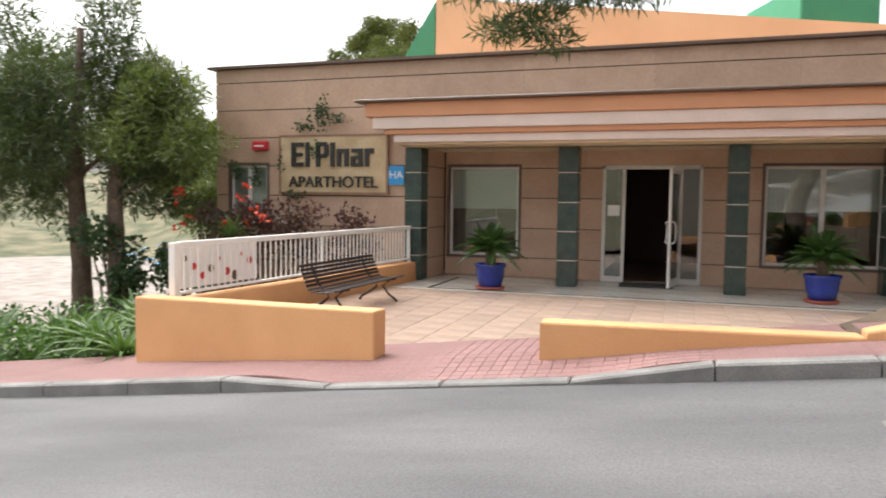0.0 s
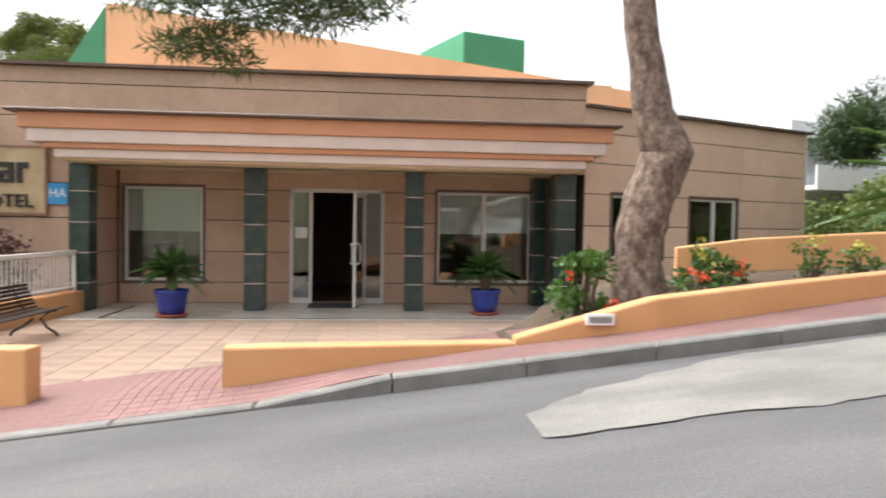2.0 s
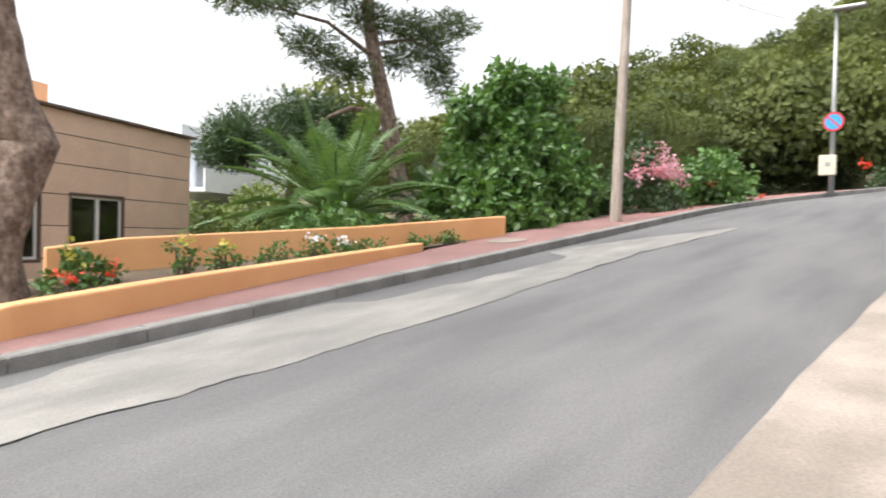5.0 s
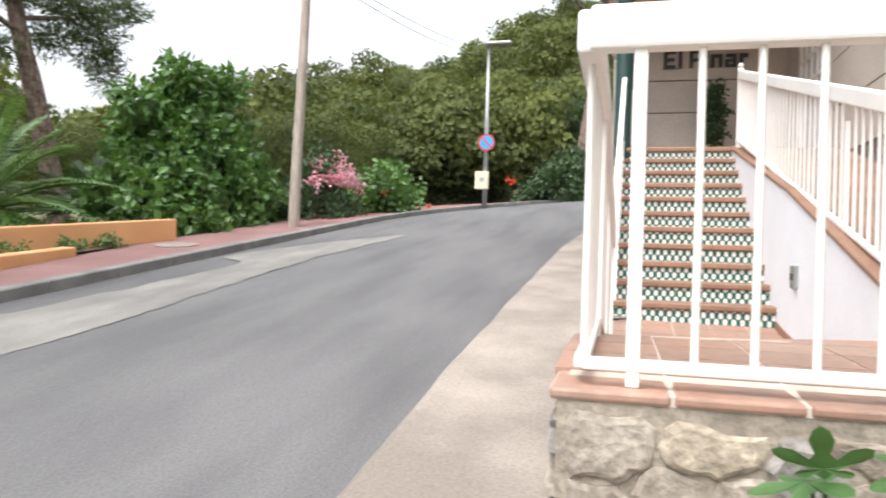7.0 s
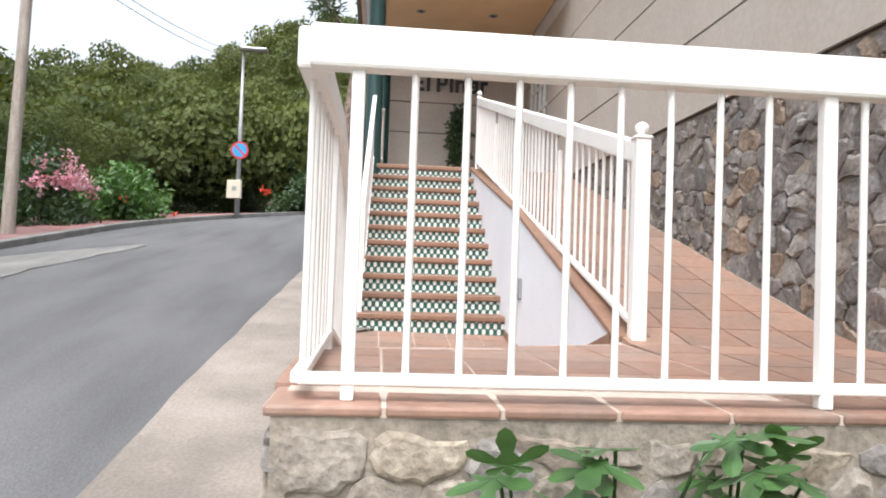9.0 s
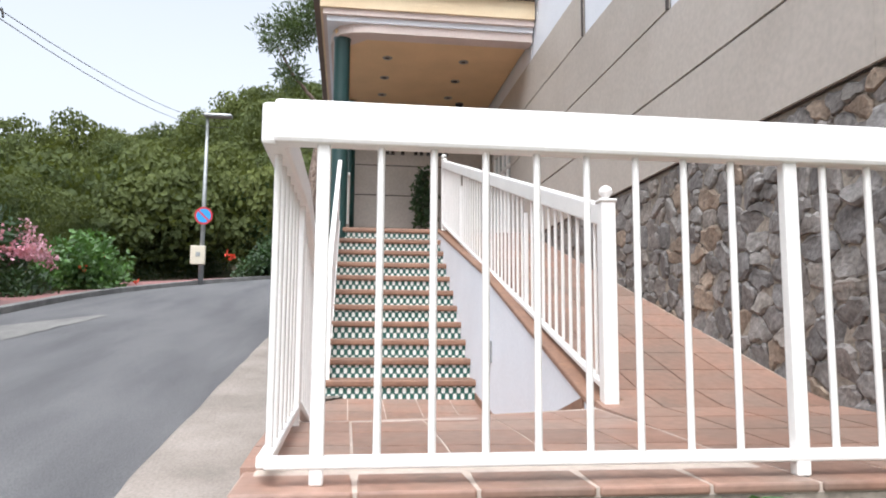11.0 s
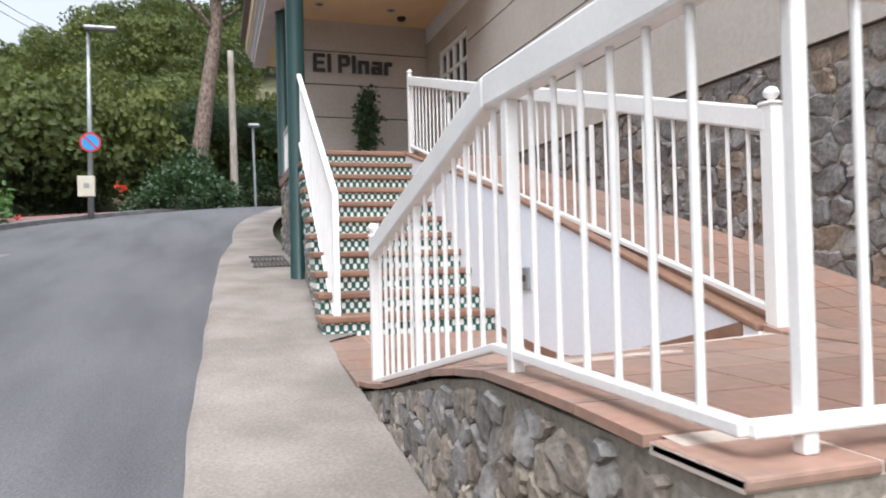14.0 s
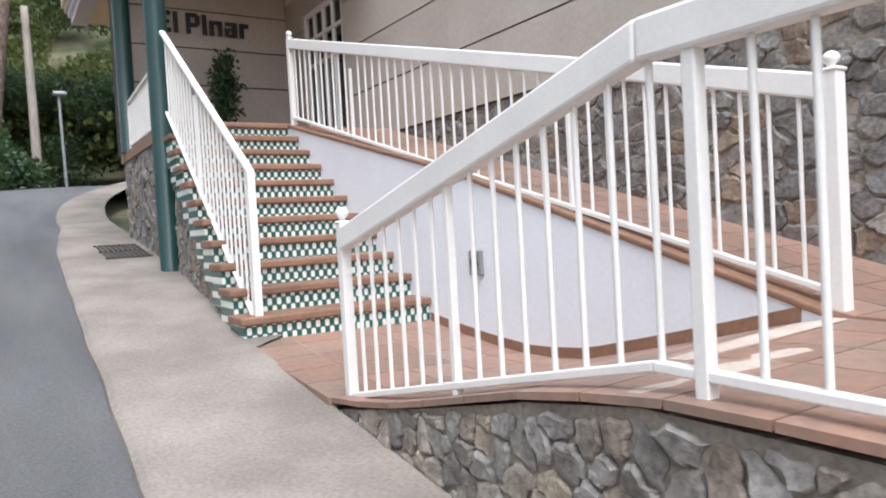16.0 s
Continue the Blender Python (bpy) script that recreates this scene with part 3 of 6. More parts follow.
# entrance canopy with stepped mouldings
canopy = thing("entrance_canopy", "salmon entrance canopy with pale stepped mouldings and brown coping", "canopy", kind="structure")
for nm, x0, x1, yf, z0, z1, mt in (("soffit", -5.0, 3.3, 11.75, 2.42, 2.47, cream), ("fascia", -4.95, 3.3, 11.52, 2.44, 2.575, moulding), ("fascia", -5.1, 3.42, 11.47, 2.575, 2.66, salmon), ("fascia", -5.3, 3.6, 11.42, 2.66, 2.86, moulding),
                                   ("fascia", -5.42, 3.7, 11.38, 2.86, 3.10, salmon), ("coping", -5.58, 3.82, 11.28, 3.10, 3.145, brown_trim)):
    bm = bmesh.new()
    soft_box(bm, x0, x1, yf, 12.5 if nm != "soffit" else 13.75, z0, z1, 0.012, None, 1)
    part(nm, bm, mt, canopy)
bm = boxes((-4.74, 3.4, 12.8, 13.75, 2.47, 2.6))
part("ceiling", bm, cream, canopy)


def pillar(x0, x1, y0, y1):
    p = thing("pillar", "dark green marble clad pillar with pale joints", "pillar", "entrance pillars")
    z = 0.0
    for z1 in (0.46, 0.96, 1.46, 1.97, 2.42):
        bm = bmesh.new()
        soft_box(bm, x0, x1, y0, y1, z + 0.007, z1 - 0.007, 0.004, None, 1)
        part("marble_slab", bm, green_stone, p)
        z = z1
    bm = boxes(*[(x0 + 0.004, x1 - 0.004, y0 + 0.004, y1 - 0.004, zz - 0.007, zz + 0.007) for zz in (0.46, 0.96, 1.46, 1.97)])
    part("joint_strip", bm, moulding, p)


for x0, x1, y0, y1 in ((-5.09, -4.77, 12.42, 12.78), (-2.30, -1.96, 12.5, 12.84), (0.42, 0.74, 12.5, 12.84), (3.04, 3.4, 12.42, 12.8), (2.86, 3.1, 13.35, 13.72)):
    pillar(x0, x1, y0, y1)

# windows of the hotel
window("window_1", "white framed window with a lowered roller blind", W_BACK, 0.08, 1.48, 0.40, 2.13, blind=0.43)
window("window_2", "white framed double window with roller blinds", W_BACK, 5.83, 7.65, 0.40, 2.13, mullions=(6.74,), blind=0.42)
window("window_3", "small white framed window overgrown by shrubs", W_FRONT, 0.33, 1.17, 0.95, 2.12, inset=0.04, mullions=(0.75,), blind=0.9)
window("window_4", "white framed side wing window behind the pine trunk", W_WING, 0.65, 1.95, 0.93, 2.1, inset=0.03, mullions=(1.3,), blind=0.5)
window("window_5", "white framed side wing window with half lowered blinds", W_WING, 2.7, 4.09, 0.93, 2.1, inset=0.03, mullions=(3.42,), blind=0.55)

# lobby behind the glass, the unlit rooms' gloom put into their dark brown
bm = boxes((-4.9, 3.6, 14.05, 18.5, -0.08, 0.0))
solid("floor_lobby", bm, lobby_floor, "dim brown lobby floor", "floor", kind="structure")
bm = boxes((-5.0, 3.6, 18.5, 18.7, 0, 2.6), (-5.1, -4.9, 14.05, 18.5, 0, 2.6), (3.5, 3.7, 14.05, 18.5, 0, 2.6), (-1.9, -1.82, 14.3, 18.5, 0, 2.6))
solid("wall_lobby", bm, interior_mat, "lobby walls in dark brown that carries the room's gloom", "wall", kind="structure")
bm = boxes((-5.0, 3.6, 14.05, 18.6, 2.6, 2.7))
solid("ceiling_lobby", bm, interior_mat, "lobby ceiling in the same gloomy dark brown", "ceiling", kind="structure")
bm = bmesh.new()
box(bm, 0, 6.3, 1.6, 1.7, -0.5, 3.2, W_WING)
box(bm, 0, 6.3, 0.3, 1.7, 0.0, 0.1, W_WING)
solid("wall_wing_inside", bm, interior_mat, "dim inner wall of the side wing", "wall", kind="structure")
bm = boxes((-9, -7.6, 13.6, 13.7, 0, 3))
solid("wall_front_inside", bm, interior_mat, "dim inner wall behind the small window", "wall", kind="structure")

# entrance door: side lights, fixed frame and an open leaf
door = thing("door_1", "white aluminium glass door standing open at the entrance", "door", kind="structure")
DX = -1.68
bm = bmesh.new()
for a, b, c, d in ((0, 0.06, 0, 2.15), (0.36, 0.42, 0, 2.15), (1.36, 1.42, 0, 2.15), (1.70, 1.76, 0, 2.15), (0, 1.76, 2.08, 2.15), (0.06, 0.36, 0, 0.1), (1.42, 1.70, 0, 0.1)):
    soft_box(bm, DX + a, DX + b, 13.76, 13.83, c, d, 0.006, None, 1)
part("door_frame", bm, alu, door)
for a, b in ((0.06, 0.36), (1.42, 1.70)):
    part("side_light", boxes((DX + a, DX + b, 13.79, 13.796, 0.1, 2.08)), glass, door).visible_shadow = False
leaf_m = Matrix.Translation((DX + 1.36, 13.76, 0)) @ Matrix.Rotation(radians(80), 4, 'Z')
bm = bmesh.new()
for a, b, c, d in ((-0.92, -0.84, 0.02, 2.06), (-0.07, 0, 0.02, 2.06), (-0.84, -0.07, 1.98, 2.06), (-0.84, -0.07, 0.02, 0.14)):
    soft_box(bm, a, b, -0.045, 0, c, d, 0.006, leaf_m, 1)
leaf = part("door_leaf", bm, alu, door)
bm = bmesh.new()
box(bm, -0.84, -0.07, -0.026, -0.02, 0.14, 1.98, leaf_m)
part("pane", bm, glass, leaf).visible_shadow = False
for sgn in (-1, 1):
    bm = bmesh.new()
    yy = -0.0225 + sgn * 0.075
    pts = [(-0.86, -0.0225 + sgn * 0.02, 0.78), (-0.86, yy, 0.8), (-0.74, yy, 0.86), (-0.74, yy, 1.08), (-0.86, yy, 1.14), (-0.86, -0.0225 + sgn * 0.02, 1.16)]
    tube(bm, [leaf_m @ Vector(p) for p in pts], 0.014, 8)
    part("door_handle", bm, white_paint, leaf, smooth=True)
bm = boxes((DX + 0.1, DX + 0.32, 13.785, 13.788, 1.22, 1.42))
part("notice", bm, white_paint, door, "white paper notice on the glass")
bm = bmesh.new()
soft_box(bm, -1.28, -0.38, 12.95, 13.55, 0.004, 0.02, 0.006, None, 1)
solid("door_mat", bm, mat_rubber, "dark ribbed rubber door mat before the entrance", "door mat")

# gable, green roof blocks
bm = bmesh.new()
prism(bm, [(-5.7, 15.8, 3.8), (6.5, 15.8, 3.8), (6.5, 15.8, 4.45), (-5.4, 15.8, 6.0), (-5.7, 15.8, 6.0)], (0, 0.3, 0))
solid("gable_wall", bm, peach, "orange stucco gable wall above the hotel roof", "gable", kind="structure")
bm = bmesh.new()
prism(bm, [(-5.7, 15.85, 3.8), (-5.7, 15.85, 6.0), (-6.9, 19, 3.8)], (0.1, 0.0, 0.0))
prism(bm, [(-7.05, 15.8, 3.8), (-5.72, 15.8, 3.8), (-5.72, 15.8, 5.95)], (0, 4, 0))
solid("green_roof", bm, green_wall, "green rendered roof slope beside the gable", "roof", kind="structure")
bm = bmesh.new()
soft_box(bm, 0, 1.8, 0, 2.6, 4.2, 6.3, 0.03, place(2.05, 17.8, 21), 1)
solid("roof_block", bm, green_wall, "green rendered plant room block on the roof", "roof block", kind="structure")
bm = boxes((-0.3, 0.55, 17.6, 18.4, 5.3, 5.5), (-0.2, 0.45, 17.7, 18.3, 3.8, 5.3))
solid("roof_vent", bm, green_wall, "small dark green roof vent housing", "roof vent", kind="structure")
bm = boxes((3.75, 4.6, 14.2, 15.4, 3.4, 4.35))
solid("chimney_block", bm, peach, "small orange stucco block on the side wing roof", "roof block", kind="structure")

# terrace floor and low orange walls
bm = boxes((-5.3, 3.6, 6.35, 13.78, -0.3, -0.006), (-2.9, -1.3, 5.95, 6.35, -0.3, -0.006))
solid("terrace_base", bm, grout, "terrace base with pale joints", "terrace", kind="structure")


def wall_run(name, pts, thick, mat, label, base=None, category="wall", cap=0.0):
    """A low wall through plan points (x, y, z top, z foot)."""
    bm = bmesh.new()
    n = len(pts)
    side = []
    for i in range(n):
        a, b = Vector(pts[max(i - 1, 0)][:2]), Vector(pts[min(i + 1, n - 1)][:2])
        d = (b - a).normalized()
        side.append(Vector((-d.y, d.x)) * thick)
    rows = []
    for p, s in zip(pts, side):
        rows.append([bm.verts.new(v) for v in ((p[0], p[1], p[3]), (p[0], p[1], p[2]), (p[0] + s.x, p[1] + s.y, p[2]), (p[0] + s.x, p[1] + s.y, p[3]))])
    for a, b in zip(rows, rows[1:]):
        for k in range(4):
            bm.faces.new((a[k], b[k], b[(k + 1) % 4], a[(k + 1) % 4]))
    bm.faces.new(rows[0][::-1])
    bm.faces.new(rows[-1])
    bmesh.ops.recalc_face_normals(bm, faces=bm.faces[:])
    up = [e for e in bm.edges if all(v.co.z > min(q[3] for q in pts) + 0.02 for v in e.verts) and len(e.link_faces) == 2 and e.calc_face_angle(0) > 0.8]
    bmesh.ops.bevel(bm, geom=up, offset=0.02, segments=2, affect='EDGES', profile=0.5)
    return solid(name, bm, mat, label, category, kind="structure")


wall_run("low_wall", [(-5.84, 6.4, 0.40, -0.6), (-2.87, 6.05, 0.47, -0.3)], 0.22, orange, "low orange stucco wall beside the terrace entrance")
wall_run("low_wall", [(-5.62, 6.62, 0.36, -0.5), (-5.05, 12.45, 0.34, -0.4)], -0.2, orange, "low orange stucco wall under the white railing")
wall_run("low_wall", [(-1.33, 5.9, 0.5, -0.3), (1.05, 6.03, 0.52, -0.1)], 0.22, orange, "low orange stucco wall between pavement and terrace")
wall_run("planter_wall", [(1.05, 6.03, 0.56, 0.0), (2.25, 6.0, 0.90, 0.2), (3.4, 6.13, 1.02, 0.4), (5.0, 6.32, 1.16, 0.6), (7.75, 6.56, 1.40, 0.9)], 0.2, orange, "orange stucco planter wall climbing along the pavement", category="planter wall")
wall_run("garden_wall", [(3.4, 8.2, 1.28, 0.1), (4.2, 8.0, 1.40, 0.2), (7.3, 7.2, 1.62, 0.6), (9.9, 6.62, 1.86, 1.0)], 0.2, orange, "orange stucco garden wall behind the flower bed", category="garden wall")
wall_run("planter_wall", [(1.06, 6.15, 0.2, -0.2), (1.12, 6.8, 0.2, -0.2), (1.75, 8.0, 0.2, -0.2), (3.0, 9.6, 0.2, -0.2), (3.5, 12.3, 0.2, -0.2)], -0.15, orange, "low orange stucco edge of the flower bed", category="planter wall")
def bed_z(x, y):
    """Soil of the flower beds, climbing with the street."""
    edge = 0.50 + 0.36 * smooth((x - 1.2) / 1.6) + 0.088 * max(x - 2.4, 0)
    return edge - 0.6 * smooth((y - 8.2) / 3.0)


bm = bmesh.new()
rows = []
for i in range(31):
    x = 1.0 + 9.0 * i / 30
    y0 = 6.12 + 0.09 * max(x - 2.3, 0)
    y1 = min(7.0 + (x - 1.15) * 1.7, 13.5)
    rows.append([bm.verts.new((x, y0 + (y1 - y0) * j / 10, bed_z(x, y0 + (y1 - y0) * j / 10))) for j in range(11)])
for a, b in zip(rows, rows[1:]):
    for k in range(10):
        bm.faces.new((a[k], b[k], b[k + 1], a[k + 1]))
solid("flower_bed", bm, soil, "dark planter soil behind the orange walls", "soil", kind="structure", smooth=True)


# ---- the stairs building on the near side ----
def floor_z(x, y):
    """The tiled forecourt: level by the railing, dipping towards the foot of the stairs."""
    side = min(max(-y / 1.4, 0), 1)
    street = float(np.interp(x, (2.0, 2.7, 3.3, 3.83, 4.67, 5.3, 6.0, 6.85), (1.148, 1.17, 1.158, 1.075, 0.885, 0.785, 0.84, 0.93)))
    ramp_side = float(np.interp(x, (2.0, 2.9, 3.62, 4.05, 4.49, 5.05, 5.52, 6.0, 6.5, 6.85), (1.15, 1.17, 1.175, 1.06, 0.95, 0.815, 0.775, 0.805, 0.86, 0.91)))
    return street + (ramp_side - street) * side


def ramp_z(x):
    return 1.155 + 0.035 * smooth((x - 2.3) / 1.2) + (2.90 - 1.19) * min(max((x - 3.6) / 6.15, 0), 1)


def stair_edge(x):
    """The stone face under the stairs, which stands slightly askew to the street."""
    return 0.07 - 0.06 * (x - 6.8)


# walls: clad above, rubble below
W_TALL = place(16.2, -2.65, 180)
course_wall("wall_tall", "pale travertine clad wall with dark joints beside the ramp", W_TALL, 18.2, [2.82, 3.45, 4.08],
            [(3.96, 5.35, 2.85, 4.95)], 0.35, clad2, gap=0.02)
course_wall("wall_tall_step", "pale travertine clad wall course", W_TALL, 10.885, [4.08, 4.72], [(3.96, 5.35, 2.85, 4.95)], 0.35, clad2, gap=0.02)
course_wall("wall_tall_top", "pale travertine clad wall course below the white storey", W_TALL, 8.84, [4.72, 5.3], [(3.96, 5.35, 2.85, 4.95)], 0.35, clad2, gap=0.02)
bm = boxes((-2, 5.315, -3.2, -2.68, 4.08, 11), (5.315, 7.36, -3.2, -2.68, 4.72, 11), (7.36, 9.6, -3.2, -2.68, 5.3, 11))
upper = solid("wall_upper_storey", bm, white_wall, "white plastered upper storey wall", "wall", kind="structure")
bm = boxes((9.6, 16.2, -3.0, -2.672, 5.3, 11))
solid("wall_upper_storey", bm, white_wall, "white plastered wall above the stair canopy", "wall", kind="structure")
bm = boxes((13.0, 13.3, -2.66, -0.1, 6.0, 11))
solid("wall_upper_storey", bm, white_wall, "white plastered storey behind the stair canopy", "wall", kind="structure")
bm = boxes((5.295, 5.32, -2.655, -2.635, 4.08, 4.72), (7.34, 7.365, -2.655, -2.635, 4.72, 5.3))
solid("trim", bm, joint_dark, "dark metal edge of the stepped cladding", "trim", kind="structure")
bm = boxes((-2, 16.2, -3.1, -2.69, -0.6, 2.82))
stone_wall_core = solid("wall_rubble", bm, mortar, "grey rubble stone wall beside the tiled ramp", "stone wall", kind="structure")
course_wall("wall_stair_end", "pale travertine clad wall at the head of the stairs", place(12.95, -0.1, -90), 2.55, [2.9, 3.36, 3.96, 4.51, 5.07, 5.6], [], 0.3, clad2, gap=0.02)

# upper door in the tall wall
bm = bmesh.new()
for a, b, c, d in ((3.96, 4.04, 2.9, 4.95), (5.27, 5.35, 2.9, 4.95), (4.04, 5.27, 4.87, 4.95), (4.62, 4.69, 2.9, 4.87), (4.04, 5.27, 2.9, 3.08), (4.04, 5.27, 4.50, 4.55), (4.04, 5.27, 4.12, 4.17), (4.3, 4.34, 3.08, 4.87), (4.95, 4.99, 3.08, 4.87)):
    soft_box(bm, a, b, 0.02, 0.08, c, d, 0.005, W_TALL, 1)
upper_door = thing("door_2", "white glazed double door at the head of the stairs", "door", kind="structure")
part("door_frame", bm, white_metal, upper_door)
bm = bmesh.new()
box(bm, 4.04, 5.27, 0.05, 0.056, 3.08, 4.87, W_TALL)
part("pane", bm, glass, upper_door).visible_shadow = False
# room behind the upper door, its gloom likewise put into the wall colour
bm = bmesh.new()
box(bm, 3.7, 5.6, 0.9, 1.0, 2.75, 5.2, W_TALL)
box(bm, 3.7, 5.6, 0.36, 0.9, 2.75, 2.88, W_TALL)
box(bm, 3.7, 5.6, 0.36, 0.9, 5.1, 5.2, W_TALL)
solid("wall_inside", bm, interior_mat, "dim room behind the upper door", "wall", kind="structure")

# canopy over the stairs
cover = thing("stair_canopy", "cream canopy with white mouldings over the stairs", "canopy", kind="structure")
for nm, xf, yf, z0, z1, mt in (("soffit", 9.66, 0.06, 5.58, 5.62, soffit_mat), ("moulding", 9.5, 0.12, 5.53, 5.65, moulding), ("moulding", 9.46, 0.17, 5.65, 5.72, white_wall), ("moulding", 9.4, 0.22, 5.72, 5.80, moulding),
                               ("fascia", 9.36, 0.26, 5.80, 6.06, cream), ("coping", 9.26, 0.37, 6.06, 6.11, brown_trim)):
    bm = bmesh.new()
    if nm == "soffit":
        box(bm, xf, 16.0, -2.65, yf, z0, z1)
    else:
        outline = [(xf, -2.66), (xf, yf - 0.5), (xf + 0.03, yf - 0.3), (xf + 0.12, yf - 0.12), (xf + 0.3, yf - 0.03), (xf + 0.5, yf), (16.0, yf), (16.0, yf - 0.25), (xf + 0.5, yf - 0.25), (xf + 0.25, yf - 0.5), (xf + 0.25, -2.66)]
        if nm == "coping":
            outline = [(xf, -2.66), (xf, yf), (16.0, yf), (16.0, -2.66)]
        elif xf < 9.5:
            outline = [(xf, -2.66), (xf, yf), (16.0, yf), (16.0, yf - 0.3), (xf + 0.3, yf - 0.3), (xf + 0.3, -2.66)]
        prism(bm, [(x, y, z0) for x, y in outline], (0, 0, z1 - z0))
    part(nm, bm, mt, cover)
for x, y in ((10.5, -0.70), (10.5, -1.85), (11.35, -0.70), (11.35, -1.85), (12.2, -0.70), (12.2, -1.85)):
    bm = bmesh.new()
    lathe(bm, x, y, [(0.04, 5.574), (0.07, 5.572), (0.075, 5.579), (0.04, 5.579)], 16)
    light = part("spotlight", bm, steel, cover, "small recessed ceiling spotlight", True)
    bm = bmesh.new()
    lathe(bm, x, y, [(0.038, 5.5735), (0.039, 5.578)], 14)
    part("dark_reflector", bm, grate_mat, light)
bm = bmesh.new()
lathe(bm, 12.5, -2.1, [(0.075, 5.58), (0.075, 5.55), (0.05, 5.52), (0.01, 5.51)][::-1], 14)
solid("security_camera", bm, black_letter, "small dark dome camera under the canopy soffit", "camera", smooth=True)

# round green columns
col = bmesh.new()
lathe(col, 9.80, -0.04, [(0.125, 1.28), (0.11, 1.30), (0.11, 5.50), (0.125, 5.54)], 28)
solid("column", col, green_paint, "round dark green steel column carrying the stair canopy", "column", "canopy columns", smooth=True)
col = bmesh.new()
lathe(col, 12.6, -0.16, [(0.125, 2.89), (0.11, 2.91), (0.11, 5.50), (0.125, 5.54)], 28)
solid("column", col, green_paint, "round dark green steel column at the landing", "column", "canopy columns", smooth=True)

# stairs
N, RUN, X0, Z0 = 11, 0.2914, 6.81, 0.908
RISE = (2.902 - Z0) / N
stairs = thing("staircase", "outdoor staircase with brown treads and green spotted tile risers", "staircase", kind="structure")
for i in range(N):
    xa, za = X0 + i * RUN, Z0 + i * RISE
    bm = bmesh.new()
    box(bm, xa + 0.02, xa + RUN + 0.04, -1.385, stair_edge(xa) + 0.045, za - 0.15, za + RISE - 0.062)
    part("riser", bm, riser_mat, stairs)
    bm = bmesh.new()
    soft_box(bm, xa - 0.015, xa + RUN + 0.04, -1.40, stair_edge(xa) + 0.065, za + RISE - 0.06, za + RISE, 0.014, None, 2)
    part("tread", bm, tread_mat, stairs)
bm = bmesh.new()
prism(bm, [(x, stair_edge(x), z) for x, z in ((X0 + 0.06, 0.4), (X0 + 0.06, 0.88), (X0 + 10 * RUN, 2.66), (10.0, 2.66), (10.0, 0.4))], (0, -1.3, 0))
stair_side = solid("wall_stair_side", bm, mortar, "rubble stone side wall under the stairs", "stone wall", kind="structure")
bm = boxes((10.0, 12.85, -1.38, -0.122, 0.6, 2.78))
landing_wall = solid("wall_landing", bm, mortar, "rubble stone wall under the landing", "stone wall", kind="structure")
bm = boxes((9.99, 12.95, -2.65, -0.09, 2.78, 2.90))
solid("landing", bm, terracotta, "terracotta tiled landing at the head of the stairs", "landing", kind="structure")

# white wall between stairs and ramp
bm = bmesh.new()
prism(bm, [(3.62, -1.38, 0.6), (9.9, -1.38, 0.6), (9.9, -1.38, 2.9), (6.5, -1.38, 2.055), (3.62, -1.38, 1.172)], (0, -0.16, 0))
solid("wall_ramp_side", bm, white_wall, "white plastered wall under the ramp railing", "wall", kind="structure")
bm = bmesh.new()
bar(bm, (3.62, -1.46, 1.19), (6.5, -1.46, 2.073), 0.19, 0.035, 0.01)
bar(bm, (6.5, -1.46, 2.073), (9.9, -1.46, 2.918), 0.19, 0.035, 0.01)
solid("ramp_coping", bm, tread_mat, "brown tile coping on the white ramp wall", "coping", kind="structure")
bm = bmesh.new()
for i in range(20):
    xa, xb = 3.72 + i * 0.154, 3.72 + (i + 1) * 0.154
    bar(bm, (xa, -1.376, floor_z(xa, -1.37) + 0.025), (xb, -1.376, floor_z(xb, -1.37) + 0.025), 0.014, 0.08)
solid("baseboard", bm, tread_mat, "brown tile skirting at the foot of the white wall", "baseboard", kind="structure")
bm = bmesh.new()
soft_box(bm, 6.05, 6.2, -1.385, -1.35, 1.28, 1.46, 0.008, None, 1)
wall_box = thing("wall_socket_box", "grey metal socket box on the white wall", "socket box")
part("box_body", bm, steel, wall_box)
part("dark_slot", boxes((6.08, 6.17, -1.349, -1.345, 1.345, 1.395)), grate_mat, wall_box)

# forecourt block and floor
bm = bmesh.new()
nx, ny = 40, 8
rows = []
for i in range(nx + 1):
    x = 2.0 + (6.86 - 2.0) * i / nx
    rows.append([bm.verts.new((x, 0.06 - 1.46 * j / ny, floor_z(x, 0.06 - 1.46 * j / ny) - 0.004)) for j in range(ny + 1)])
for a, b in zip(rows, rows[1:]):
    for k in range(ny):
        bm.faces.new((a[k], b[k], b[k + 1], a[k + 1]))
solid("forecourt_floor", bm, pale_grout, "pale joints of the tiled forecourt", "floor", kind="structure")
bm = bmesh.new()
prism(bm, [(2.0, -1.4, 0.3), (2.0, -1.4, 1.142), (2.35, -1.4, 1.142), (2.9, -1.4, 1.155), (3.6, -1.4, 1.168), (9.75, -1.4, 2.878), (9.98, -1.4, 2.878), (9.98, -1.4, 0.3)], (0, -1.27, 0))
solid("ramp_floor", bm, pale_grout, "pale joints of the tiled ramp", "floor", kind="structure")
bm = bmesh.new()
prism(bm, [(1.985, 0.075, -0.4), (5.4, 0.075, -0.4), (5.4, 0.075, 0.72), (5.0, 0.075, 0.79), (4.4, 0.075, 0.91), (3.8, 0.075, 1.04), (3.3, 0.075, 1.115), (1.985, 0.075, 1.12)], (0, -1.46, 0))
box(bm, 1.985, 3.0, -2.66, -1.385, -0.4, 1.12)
